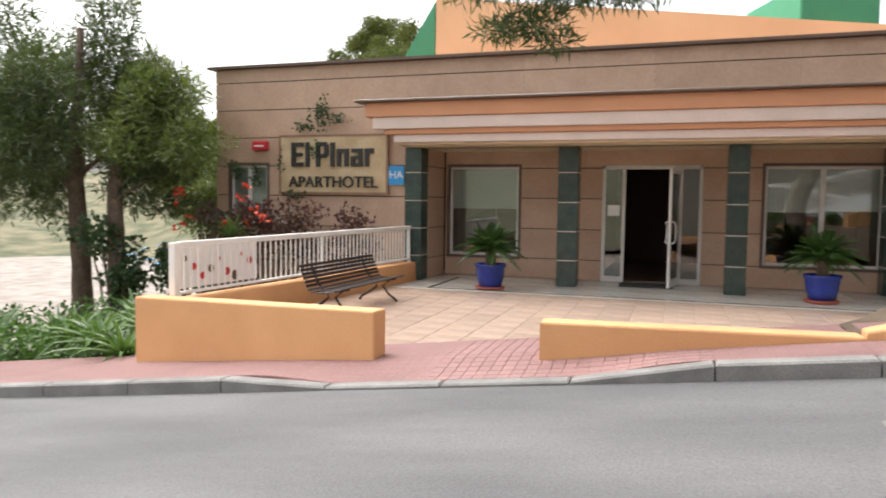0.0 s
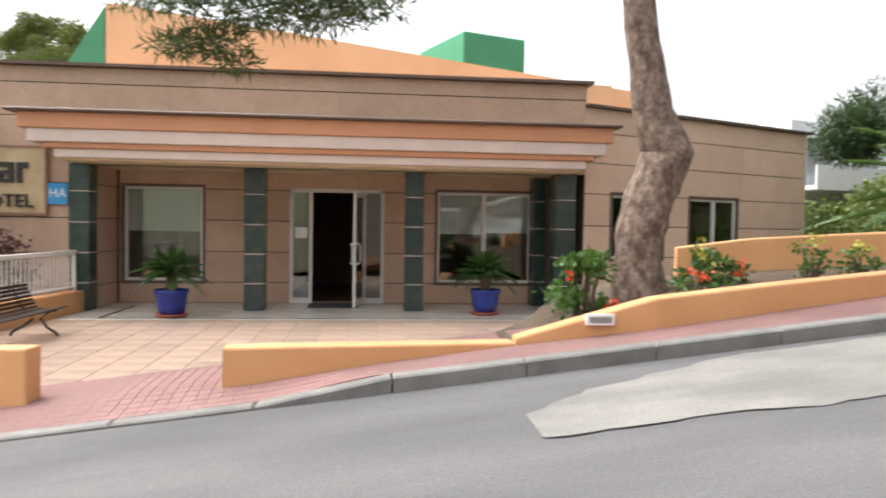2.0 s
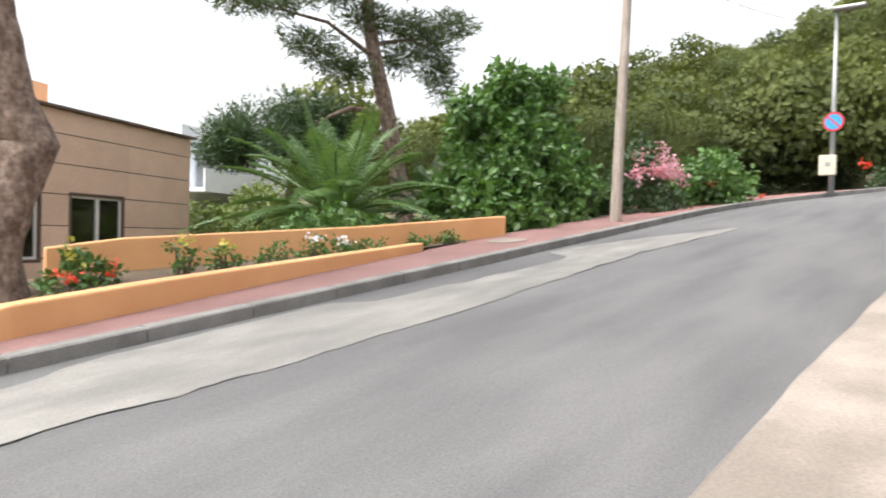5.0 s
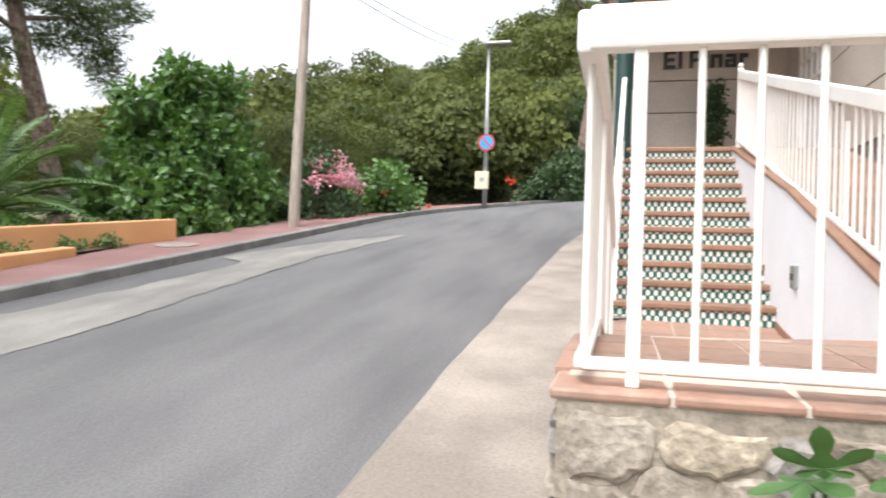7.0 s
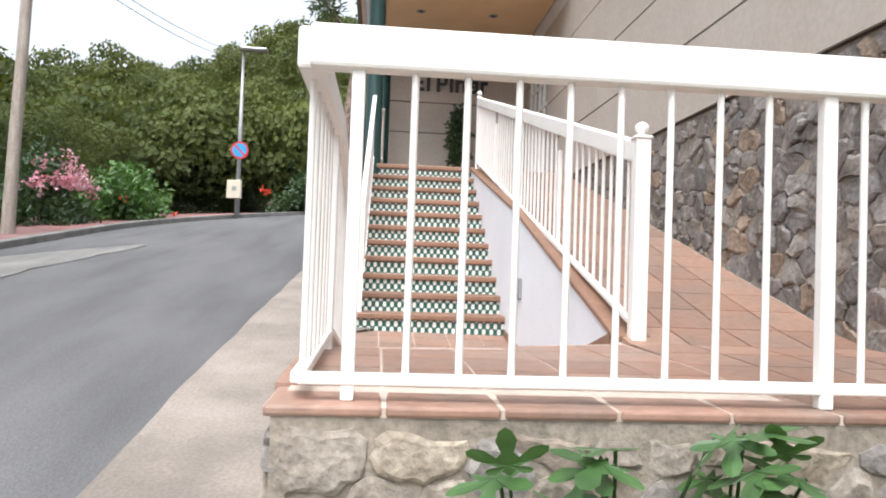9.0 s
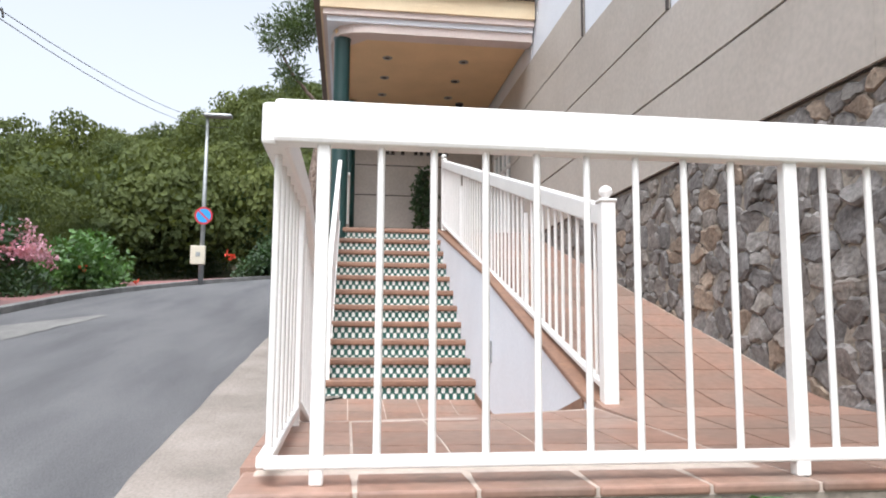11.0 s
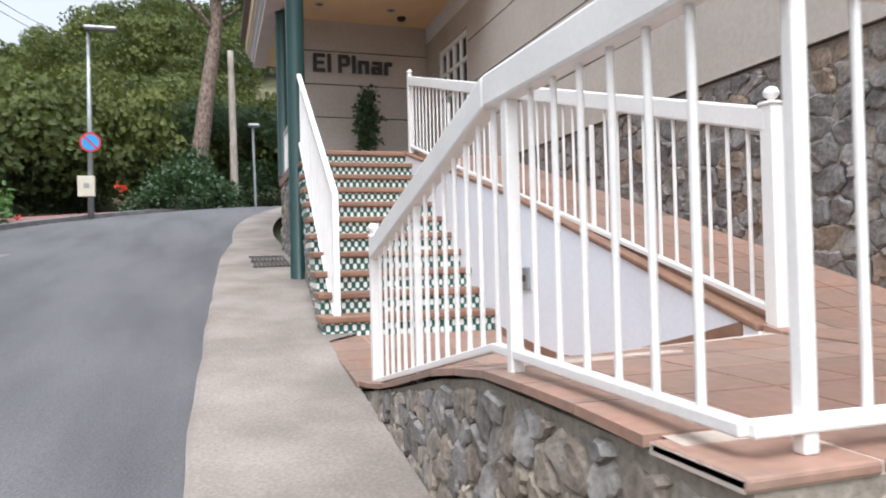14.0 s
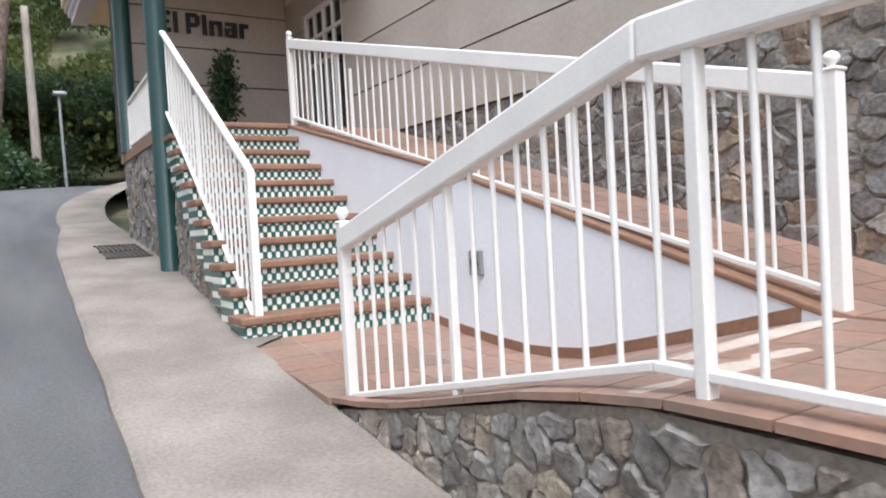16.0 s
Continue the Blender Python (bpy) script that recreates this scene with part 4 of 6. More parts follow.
block_core = solid("wall_forecourt", bm, mortar, "rubble stone wall carrying the tiled forecourt", "stone wall", kind="structure")


bm = boxes((1.984, 2.262, -2.66, 0.095, 1.1205, 1.1455))
solid("tile_bed", bm, pale_grout, "pale mortar bed under the edge tiles", "mortar bed", kind="structure")


# railings
def railing(name, label, nodes, spacing, top_h=0.12, top_w=0.06, bal=0.0105, posts=(), group="", starts=None):
    """A white railing through nodes (x, y, z of the lower rail, z of the top rail's upper edge)."""
    r = thing(name, label, "railing", group)
    bm = bmesh.new()
    for a, b in zip(nodes, nodes[1:]):
        bar(bm, (a[0], a[1], a[3] - top_h / 2), (b[0], b[1], b[3] - top_h / 2), top_w, top_h, 0.012)
    part("top_rail", bm, white_metal, r)
    bm = bmesh.new()
    for a, b in zip(nodes, nodes[1:]):
        bar(bm, (a[0], a[1], a[2]), (b[0], b[1], b[2]), 0.04, 0.032, 0.006)
    part("bottom_rail", bm, white_metal, r)
    for a, b in zip(nodes, nodes[1:]):
        pa, pb = Vector(a[:2]), Vector(b[:2])
        dist = (pb - pa).length
        n = max(1, round(dist / spacing))
        first = starts.get(nodes.index(a)) if starts else None
        for u in ([k / n for k in range(1, n)] if first is None else [(first[0] + k * first[1]) / dist for k in range(int((dist - first[0]) / first[1]) + 1)]):
            p = pa.lerp(pb, u)
            if any(abs(p.x - q[0]) + abs(p.y - q[1]) < 0.06 for q in posts):
                continue
            z0, z1 = a[2] + (b[2] - a[2]) * u, a[3] + (b[3] - a[3]) * u - top_h + 0.01
            bm = bmesh.new()
            tube(bm, [(p.x, p.y, z0), (p.x, p.y, z1)], bal, 8, False)
            part("baluster", bm, white_metal, r, smooth=True)
    for x, y, z0, z1, w, knob in posts:
        bm = bmesh.new()
        wx = w if knob else w * 0.9
        soft_box(bm, x - wx / 2, x + wx / 2, y - w / 2, y + w / 2, z0, z1, 0.005, None, 2)
        p = part("post", bm, white_metal, r)
        if knob:
            bm = bmesh.new()
            soft_box(bm, x - w * 0.6, x + w * 0.6, y - w * 0.6, y + w * 0.6, z1, z1 + 0.018, 0.006, None, 1)
            lathe(bm, x, y, [(0.014, z1 + 0.018), (0.016, z1 + 0.03), (0.033, z1 + 0.045), (0.036, z1 + 0.06), (0.028, z1 + 0.078), (0.01, z1 + 0.088)], 14)
            part("finial", bm, white_metal, p, smooth=True)
    return r


railing("forecourt_railing", "white painted steel railing round the tiled forecourt", [(2.06, -2.6, 1.205, 2.15), (2.06, 0.02, 1.207, 2.15), (3.28, 0.02, 1.225, 2.165), (5.33, 0.0, 0.79, 1.66)], 0.1435, 0.118, 0.07, starts={0: (0.039, 0.1435), 1: (0.13, 0.153), 2: (0.135, 0.1465)},
        posts=((2.06, -0.112, 1.15, 2.04, 0.036, False), (2.06, -1.445, 1.15, 2.04, 0.042, False), (3.12, 0.02, 1.14, 2.06, 0.046, False), (5.34, 0.0, 0.745, 1.68, 0.055, True), (4.31, 0.01, 0.94, 1.8, 0.035, False)))
railing("ramp_railing", "white painted steel railing along the ramp", [(3.6, -1.46, 1.265, 2.185), (9.74, -1.46, 2.98, 3.87)], 0.144, 0.115, 0.06,
        posts=((3.6, -1.47, 1.165, 2.19, 0.075, True), (9.74, -1.46, 2.88, 3.865, 0.06, True), (5.2, -1.46, 1.66, 2.4, 0.03, False), (8.2, -1.46, 2.5, 3.2, 0.03, False)))
railing("stair_railing", "white painted steel railing beside the stairs", [(6.86, -0.01, 0.99, 2.12), (9.56, -0.05, 2.95, 3.78)], 0.115, 0.05, 0.055,
        posts=((6.86, -0.01, 0.885, 2.11, 0.055, False), (8.35, -0.03, 1.9, 2.9, 0.03, False)))
railing("landing_railing", "white painted steel railing along the landing", [(9.95, -0.16, 2.99, 3.70), (12.45, -0.16, 2.98, 3.58)], 0.10, 0.05, 0.055,
        posts=((12.45, -0.16, 2.89, 3.56, 0.05, False),))
railing("terrace_railing", "white painted railing on the low orange wall", [(-5.50, 6.66, 0.42, 0.99), (-4.97, 12.38, 0.40, 1.0)], 0.11, 0.07, 0.06,
        posts=((-5.50, 6.62, 0.36, 0.98, 0.09, False), (-4.98, 12.36, 0.34, 0.98, 0.05, False), (-5.23, 9.5, 0.35, 0.95, 0.045, False)))


# ---- plants ----
rng = np.random.default_rng(7)


def leaves(clumps, per, length, width, droop=0.0, shell=0.45, tuft=1, lay=0.0):
    """Many small folded leaves in soft-edged clumps (x, y, z, rx, ry, rz): vertices and faces."""
    vs, fs = [], []
    base = 0
    for cx, cy, cz, rx, ry, rz in clumps:
        n = max(4, int(per * (rx * ry * rz) ** 0.6))
        d = rng.normal(size=(n, 3))
        d /= np.linalg.norm(d, axis=1)[:, None]
        r = rng.random(n) ** shell
        lump = 1 + 0.22 * np.sin(3.1 * d[:, 0] + cx) * np.cos(2.7 * d[:, 1] + cy) + 0.18 * np.sin(5 * d[:, 2] + cz)
        p = np.array((cx, cy, cz)) + d * (r * lump)[:, None] * np.array((rx, ry, rz))
        for k in range(tuft):
            o = d * 0.7 + rng.normal(size=(n, 3)) * 0.75
            o[:, 2] += 0.15 - droop
            o /= np.linalg.norm(o, axis=1)[:, None]
            if lay:
                o -= d * (np.sum(o * d, axis=1) * lay)[:, None]
                o /= np.linalg.norm(o, axis=1)[:, None]
            s = np.cross(o, d * lay * 1.6 + rng.normal(size=(n, 3)) * (1 - 0.6 * lay))
            s /= np.linalg.norm(s, axis=1)[:, None]
            L = length * (0.65 + 0.7 * rng.random(n))[:, None]
            W = width * (0.65 + 0.7 * rng.random(n))[:, None]
            up = np.cross(s, o) * W * 0.35
            q = np.stack((p, p + o * L * 0.5 + s * W + up, p + o * L, p + o * L * 0.5 - s * W + up), axis=1).reshape(-1, 3)
            vs.append(q)
            fs.append(np.arange(4 * n).reshape(-1, 4) + base)
            base += 4 * n
    return np.concatenate(vs), np.concatenate(fs)


def leaf_mesh(name, clumps, per, length, width, mat, droop=0.0, shell=0.45, tuft=1, lay=0.0):
    v, f = leaves(clumps, per, length, width, droop, shell, tuft, lay)
    me = bpy.data.meshes.new(name)
    me.from_pydata(v.tolist(), [], f.tolist())
    me.materials.append(mat)
    return new(name, me)


def under(ob, parent, label=""):
    ob.parent = parent
    ob.matrix_parent_inverse = standing(parent).inverted()
    if label:
        ob["label"] = label
    return ob


def trunk_mesh(bm, points, radii, sides=12, rough=0.12):
    """A tapered trunk with an uneven skin."""
    pts = [Vector(p) for p in points]
    fine_p, fine_r = [], []
    for i in range(len(pts) - 1):
        for k in range(5):
            u = k / 5
            fine_p.append(pts[i].lerp(pts[i + 1], u))
            fine_r.append(radii[i] + (radii[i + 1] - radii[i]) * smooth(u))
    fine_p.append(pts[-1])
    fine_r.append(radii[-1])
    n0 = len(bm.verts)
    tube(bm, fine_p, fine_r, sides)
    bm.verts.ensure_lookup_table()
    for v in bm.verts[n0:]:
        k = noise.noise(v.co * 3.0) + 0.6 * noise.noise(v.co * 9.0)
        i = min(range(len(fine_p)), key=lambda j: (fine_p[j] - v.co).length_squared)
        v.co += (v.co - fine_p[i]) * rough * k


def tree(name, label, trunk, radii, limbs, clumps, per, length, width, leaf_mat, bark_mat, category="tree", droop=0.0, shell=0.45, tuft=1, sides=12, lay=0.0):
    t = thing(name, label, category)
    bm = bmesh.new()
    trunk_mesh(bm, trunk, radii, sides)
    part("trunk", bm, bark_mat, t, smooth=True)
    for pts, r0 in limbs:
        bm = bmesh.new()
        trunk_mesh(bm, pts, [r0 * (1 - 0.75 * i / (len(pts) - 1)) for i in range(len(pts))], 7)
        part("limb", bm, bark_mat, t, smooth=True)
    under(leaf_mesh("crown", clumps, per, length, width, leaf_mat, droop, shell, tuft, lay), t)
    return t


def scatter(box_, n, r, seed):
    """Clumps spread in a box (x0, x1, y0, y1, z0, z1)."""
    g = np.random.default_rng(seed)
    x0, x1, y0, y1, z0, z1 = box_
    return [(x0 + (x1 - x0) * g.random(), y0 + (y1 - y0) * g.random(), z0 + (z1 - z0) * g.random(), *(r * (0.7 + 0.6 * g.random(3)))) for _ in range(n)]


def dome(cx, cy, z0, rx, ry, h, n, r, seed):
    """Clumps over a dome, for a round bush or crown with an uneven outline."""
    g = np.random.default_rng(seed)
    out = []
    for _ in range(n):
        a, u = g.random() * 2 * math.pi, g.random()
        e = math.sqrt(u)
        z = z0 + h * (1 - e * e) * (0.35 + 0.65 * g.random())
        out.append((cx + rx * e * math.cos(a), cy + ry * e * math.sin(a), z, *(r * (0.65 + 0.7 * g.random(3)))))
    return out


def bush(name, label, clumps, per, length, width, mat, flowers=(), category="bush", stems=True):
    b = thing(name, label, category)
    zs = min(c[2] for c in clumps)
    cx, cy = sum(c[0] for c in clumps) / len(clumps), sum(c[1] for c in clumps) / len(clumps)
    if stems:
        for c in clumps[::max(1, len(clumps) // 7)]:
            bm = bmesh.new()
            tube(bm, [(cx + (c[0] - cx) * 0.2, cy + (c[1] - cy) * 0.2, zs - 0.5), (cx + (c[0] - cx) * 0.6, cy + (c[1] - cy) * 0.6, (zs + c[2]) / 2), c[:3]], [0.03, 0.02, 0.008], 5)
            part("stem", bm, bark_dark, b)
    under(leaf_mesh("foliage", clumps, per, length, width, mat, lay=0.5), b)
    for fm, where, n, l, w in flowers:
        under(leaf_mesh("blossom", where, n, l, w, fm, shell=0.6), b)
    return b


bush("garden_shrub", "green garden shrubs filling the ground beside the hotel wing", scatter((9.4, 13.5, 12.6, 16.5, 0.9, 1.8), 34, 0.5, 69) + scatter((12, 19, 17, 24, 1.2, 2.4), 30, 0.8, 70), 800, 0.16, 0.05, pine_light, stems=False)

# large pine by the terrace
tree("pine_tree", "large pine with a bent scaly trunk in the planter", [(2.50, 7.12, 0.55), (2.52, 7.1, 0.8), (2.50, 7.1, 1.4), (2.62, 7.1, 1.85), (2.78, 7.1, 2.25), (2.62, 7.1, 2.65), (2.47, 7.1, 3.5), (2.38, 7.1, 4.6), (2.3, 7.2, 6.5), (2.4, 7.3, 9.0)],
     [0.34, 0.27, 0.235, 0.25, 0.25, 0.19, 0.165, 0.155, 0.13, 0.06],
     [([(2.4, 7.15, 5.0), (0.8, 7.0, 5.1), (-0.6, 6.9, 4.3), (-1.5, 6.85, 3.45)], 0.07), ([(2.35, 7.2, 6.2), (4.0, 7.6, 7.4), (5.0, 8, 8.2)], 0.07), ([(2.3, 7.2, 6.8), (1.0, 8.4, 8.0), (0.2, 9.4, 8.6)], 0.06)],
     [(-1.25, 6.9, 3.45, 0.5, 0.35, 0.24), (-0.7, 6.9, 3.42, 0.4, 0.3, 0.14), (-2.1, 6.85, 3.55, 0.4, 0.3, 0.2), (-1.6, 6.9, 3.12, 0.3, 0.22, 0.16), (-0.25, 6.9, 3.55, 0.4, 0.3, 0.14), (-1.95, 6.9, 3.1, 0.22, 0.2, 0.1), (-1.55, 6.9, 3.75, 0.6, 0.4, 0.25), (-0.6, 6.9, 3.75, 0.5, 0.4, 0.2), (-1.4, 6.9, 2.95, 0.18, 0.15, 0.06), (-1.0, 6.9, 4.1, 0.9, 0.5, 0.25), (0.5, 7.0, 4.7, 0.8, 0.5, 0.3),
      (5, 8, 8.4, 1.6, 1.5, 0.8), (0.2, 9.4, 8.8, 1.5, 1.5, 0.8), (2.4, 7.3, 9.3, 1.6, 1.6, 0.9), (3.2, 5.8, 8.6, 1.4, 1.3, 0.7)], 7500, 0.14, 0.0085, pine_green, bark, category="pine tree", tuft=1, sides=18)

# tall pine behind the garden wall
tree("pine_tree", "tall leaning pine with open flat crown behind the garden", [(14.6, 13, 0.8), (14.5, 13, 2.2), (13.9, 13.1, 4.5), (13.35, 13.2, 6.3), (13.0, 13.2, 8.2), (12.8, 13.2, 10)], [0.3, 0.25, 0.22, 0.19, 0.15, 0.07],
     [([(13.8, 13.1, 4.7), (13.0, 13.6, 4.75), (12.3, 14.4, 4.3)], 0.1), ([(13.4, 13.2, 6.1), (11.8, 13.2, 6.6), (9.2, 13.2, 6.5)], 0.07), ([(13.3, 13.2, 6.4), (14.6, 13, 6.8), (15.8, 12.9, 6.6)], 0.07), ([(13.1, 13.2, 7.4), (14.5, 13.2, 8.6), (15.8, 13.2, 9)], 0.06), ([(13, 13.2, 7.8), (11.5, 13.4, 8.8), (9.8, 13.6, 9)], 0.06)],
     [(9.2, 13.1, 6.5, 0.9, 0.7, 0.3), (10.3, 13.2, 6.75, 0.8, 0.7, 0.3), (11.2, 13.2, 6.0, 0.7, 0.6, 0.3), (11.9, 13.2, 5.75, 0.8, 0.6, 0.28), (12.6, 13.2, 5.55, 0.6, 0.6, 0.25), (15.4, 12.9, 6.6, 0.8, 0.7, 0.75), (15.8, 12.9, 5.9, 0.45, 0.5, 0.6), (14.6, 13.0, 7.1, 0.9, 0.7, 0.45), (16.4, 13.0, 7.6, 0.8, 0.7, 0.4), (13.2, 13.2, 7.0, 0.9, 0.7, 0.4), (11.8, 13.2, 7.4, 1.0, 0.8, 0.35),
      (12.5, 13, 8.4, 1.4, 1.1, 0.5), (14.8, 13.2, 8.7, 1.4, 1.2, 0.6), (10.2, 13.6, 9, 1.4, 1.1, 0.5), (12.8, 13.2, 10.1, 1.6, 1.4, 0.7), (14.2, 13.1, 6.2, 0.6, 0.5, 0.4)], 3000, 0.2, 0.016, pine_green, bark, category="pine tree")
tree("pine_tree", "low dark spreading pine behind the palm", [(12.8, 15.5, 0.6), (12.6, 15.4, 2.5), (12.5, 15.2, 3.6)], [0.2, 0.16, 0.08], [([(12.6, 15.3, 2.8), (11.2, 15, 3.6)], 0.06)],
     dome(12.6, 15.2, 3.6, 2.3, 1.4, 1.5, 26, 0.6, 5) + scatter((11.0, 14.6, 14.4, 16, 3.0, 3.8), 9, 0.5, 6), 1500, 0.2, 0.02, dark_green, bark_dark, category="pine tree")

# pines beside the pool garden
tree("pine_tree", "young pine with dense crown beside the pool garden", [(-11.0, 10.8, -1.8), (-10.9, 10.7, 0.2), (-10.9, 10.6, 1.8), (-10.7, 10.6, 4.5)], [0.22, 0.18, 0.15, 0.06],
     [([(-10.9, 10.6, 1.5), (-12, 10.6, 2.4)], 0.06), ([(-10.9, 10.6, 1.8), (-9.8, 10.8, 2.6)], 0.06)],
     dome(-11.3, 10.9, 2.0, 2.4, 1.8, 3.6, 34, 0.62, 11) + scatter((-14.5, -9.4, 9.8, 12, 1.1, 2.2), 14, 0.5, 12) + dome(-13.6, 10.4, 1.2, 2.0, 1.6, 4.6, 30, 0.6, 13), 2300, 0.17, 0.014, pine_green, bark_dark, category="pine tree")
tree("pine_tree", "slender pine with light green crown by the hotel corner", [(-9.75, 10.4, -1.7), (-9.8, 10.4, 0.3), (-10.0, 10.6, 1.6), (-9.9, 10.8, 3.2)], [0.2, 0.16, 0.13, 0.05],
     [([(-9.9, 10.5, 1.4), (-9.3, 11.2, 2.0)], 0.05)],
     dome(-9.6, 11.3, 1.8, 1.3, 1.2, 2.2, 20, 0.5, 21) + scatter((-10.6, -9.0, 12.6, 14.5, 1.0, 2.4), 12, 0.5, 22), 2300, 0.16, 0.014, pine_light, bark_dark, category="pine tree")
bush("ivy_growth", "ivy shrubs climbing round the slender trunk", scatter((-10.2, -9.2, 10.0, 10.5, -1.4, 0.9), 12, 0.32, 31), 900, 0.11, 0.04, dark_green, category="shrub")
bush("oleander", "leafy oleander shrub with a few red blossoms by the pool", dome(-8.9, 11.4, -0.2, 0.9, 0.6, 1.3, 14, 0.35, 33), 900, 0.13, 0.03, dark_green, [(red_flower, dome(-8.7, 11.1, 0.5, 0.9, 0.3, 0.8, 7, 0.08, 34), 160, 0.06, 0.03)], category="shrub")


def rosette(name, label, x, y, z, n, length, width, mat, rise=0.7, seed=1, category="plant"):
    """A clump of arching pointed blades."""
    g = np.random.default_rng(seed)
    p = thing(name, label, category)
    bm = bmesh.new()
    for i in range(n):
        a = 2.4 * i + g.random() * 0.4
        tilt = 0.25 + 1.1 * (i / n)
        L = length * (0.75 + 0.5 * g.random())
        prev = None
        for k in range(6):
            u = k / 5
            out_ = L * (math.sin(tilt) * u + 0.12 * u * u)
            up = L * rise * (math.cos(tilt) * u + 0.35 * u - 0.55 * u * u)
            w = width * (1 - u) ** 0.7 + 0.002
            c = Vector((x + math.cos(a) * out_, y + math.sin(a) * out_, z + up))
            s = Vector((-math.sin(a), math.cos(a), 0)) * w
            row = [bm.verts.new(c - s + Vector((0, 0, w * 0.5))), bm.verts.new(c), bm.verts.new(c + s + Vector((0, 0, w * 0.5)))]
            if prev:
                bm.faces.new((prev[0], prev[1], row[1], row[0]))
                bm.faces.new((prev[1], prev[2], row[2], row[1]))
            prev = row
    under(solid("blades", bm, mat), p)
    return p


for i, (x, y, z) in enumerate(((-6.55, 7.0, -0.42), (-7.2, 7.3, -0.4), (-6.9, 7.9, -0.3), (-8.0, 7.7, -0.5), (-7.8, 8.6, -0.4), (-6.3, 7.7, -0.35), (-8.9, 8.3, -0.6))):
    rosette("aloe", "green aloe rosette beside the low wall", x, y, z - 0.05, 40, 0.75, 0.035, palm_green, 0.8, 40 + i, "aloe")
bush("ground_cover", "low leafy ground cover under the pines", scatter((-10.5, -6.0, 6.95, 9.4, -0.75, -0.4), 46, 0.34, 48), 700, 0.10, 0.03, bush_green, category="shrub", stems=False)


def frond(bm, base, a, length, lift, droop, leaflets, leaf_len, leaf_w, g):
    """A feather-shaped frond with leaflets on both sides of an arching rib."""
    base = Vector(base)
    out_ = Vector((math.cos(a), math.sin(a), 0))
    side = Vector((-math.sin(a), math.cos(a), 0))
    pts = []
    for k in range(leaflets + 1):
        u = k / leaflets
        pts.append(base + out_ * length * (math.cos(lift) * u) + Vector((0, 0, length * (math.sin(lift) * u - droop * u * u))))
    tube(bm, pts[::max(1, leaflets // 6)], 0.012 * length ** 0.5, 4, False)
    for k in range(2, leaflets + 1):
        u = k / leaflets
        d = (pts[k] - pts[k - 1]).normalized()
        L = leaf_len * (math.sin(math.pi * min(0.12 + 0.88 * u, 0.97)) ** 0.6) * (0.85 + 0.3 * g.random())
        for sg in (-1, 1):
            w = (side * sg * 0.85 + d * 0.55 + Vector((0, 0, 0.25 - 0.3 * u + 0.1 * g.random()))).normalized()
            p = pts[k]
            t = d * leaf_w
            mid = p + w * L * 0.55 + Vector((0, 0, 0.02))
            tip = p + w * L - Vector((0, 0, L * 0.18))
            v = [bm.verts.new(q) for q in (p - t * 0.5, mid - t * 0.6, tip, mid + t * 0.6, p + t * 0.5)]
            bm.faces.new(v)


def palm(name, label, x, y, z, n, length, seed, mat, trunk_h, trunk_r, leaflets, leaf_len, leaf_w, category="palm", lifts=(0.15, 1.35)):
    g = np.random.default_rng(seed)
    t = thing(name, label, category)
    bm = bmesh.new()
    prof = [(trunk_r, z)]
    for k in range(8):
        zz = z + trunk_h * (k + 0.5) / 8
        prof += [(trunk_r * 1.12, zz), (trunk_r * 0.92, zz + trunk_h / 18)]
    lathe(bm, x, y, prof, 12)
    part("trunk", bm, bark_dark, t)
    for i in range(n):
        bm = bmesh.new()
        lift = lifts[0] + (lifts[1] - lifts[0]) * (1 - i / n)
        frond(bm, (x, y, z + trunk_h), 2.4 * i + 0.3 * g.random(), length * (0.8 + 0.35 * g.random()), lift, 0.2 + 0.2 * g.random() + 0.25 * (1 - lift), leaflets, leaf_len, leaf_w, g)
        part("frond", bm, mat, t)
    return t


palm("date_palm", "young date palm with arching feathery fronds in the garden", 10.0, 10.8, 0.6, 40, 3.1, 3, palm_green, 1.1, 0.24, 34, 0.5, 0.032)
palm("date_palm", "small palm with spreading fronds beside the pine", 13.4, 11.2, 1.2, 22, 1.7, 8, dark_green, 0.8, 0.16, 24, 0.36, 0.03)
palm("fan_palm", "small palm in the pool garden", -9.6, 7.6, -1.6, 18, 1.1, 9, palm_green, 0.6, 0.1, 18, 0.3, 0.025)

# the big leafy tree and shrubs along the road
tree("fig_tree", "broad leafy fig tree hanging over the pavement", [(12.9, 8.6, 1.2), (12.9, 8.5, 2.2), (12.8, 8.5, 3.4)], [0.14, 0.11, 0.05], [([(12.9, 8.5, 2.0), (11.4, 8.2, 3.0)], 0.05), ([(12.9, 8.5, 2.2), (14.3, 8.2, 3.4)], 0.05)],
     dome(12.7, 8.2, 2.2, 2.2, 1.2, 2.35, 46, 0.46, 51) + scatter((10.6, 14.6, 7.4, 8.2, 1.5, 2.6), 26, 0.42, 52) + [(12.0, 8, 4.6, 0.5, 0.4, 0.35), (13.3, 8, 4.75, 0.6, 0.4, 0.3), (10.9, 8.2, 3.9, 0.5, 0.4, 0.3)], 1900, 0.19, 0.06, bush_green, bark_dark, category="fig tree", droop=0.35, shell=0.4, lay=0.35)
bush("oleander", "round oleander shrub full of pink blossom behind the kerb", dome(15.6, 6.9, 2.0, 1.5, 0.8, 1.5, 26, 0.42, 61), 900, 0.17, 0.032, dark_green, [(pink_flower, dome(15.7, 6.5, 2.85, 1.2, 0.5, 0.85, 26, 0.17, 62), 800, 0.075, 0.04)], category="shrub")
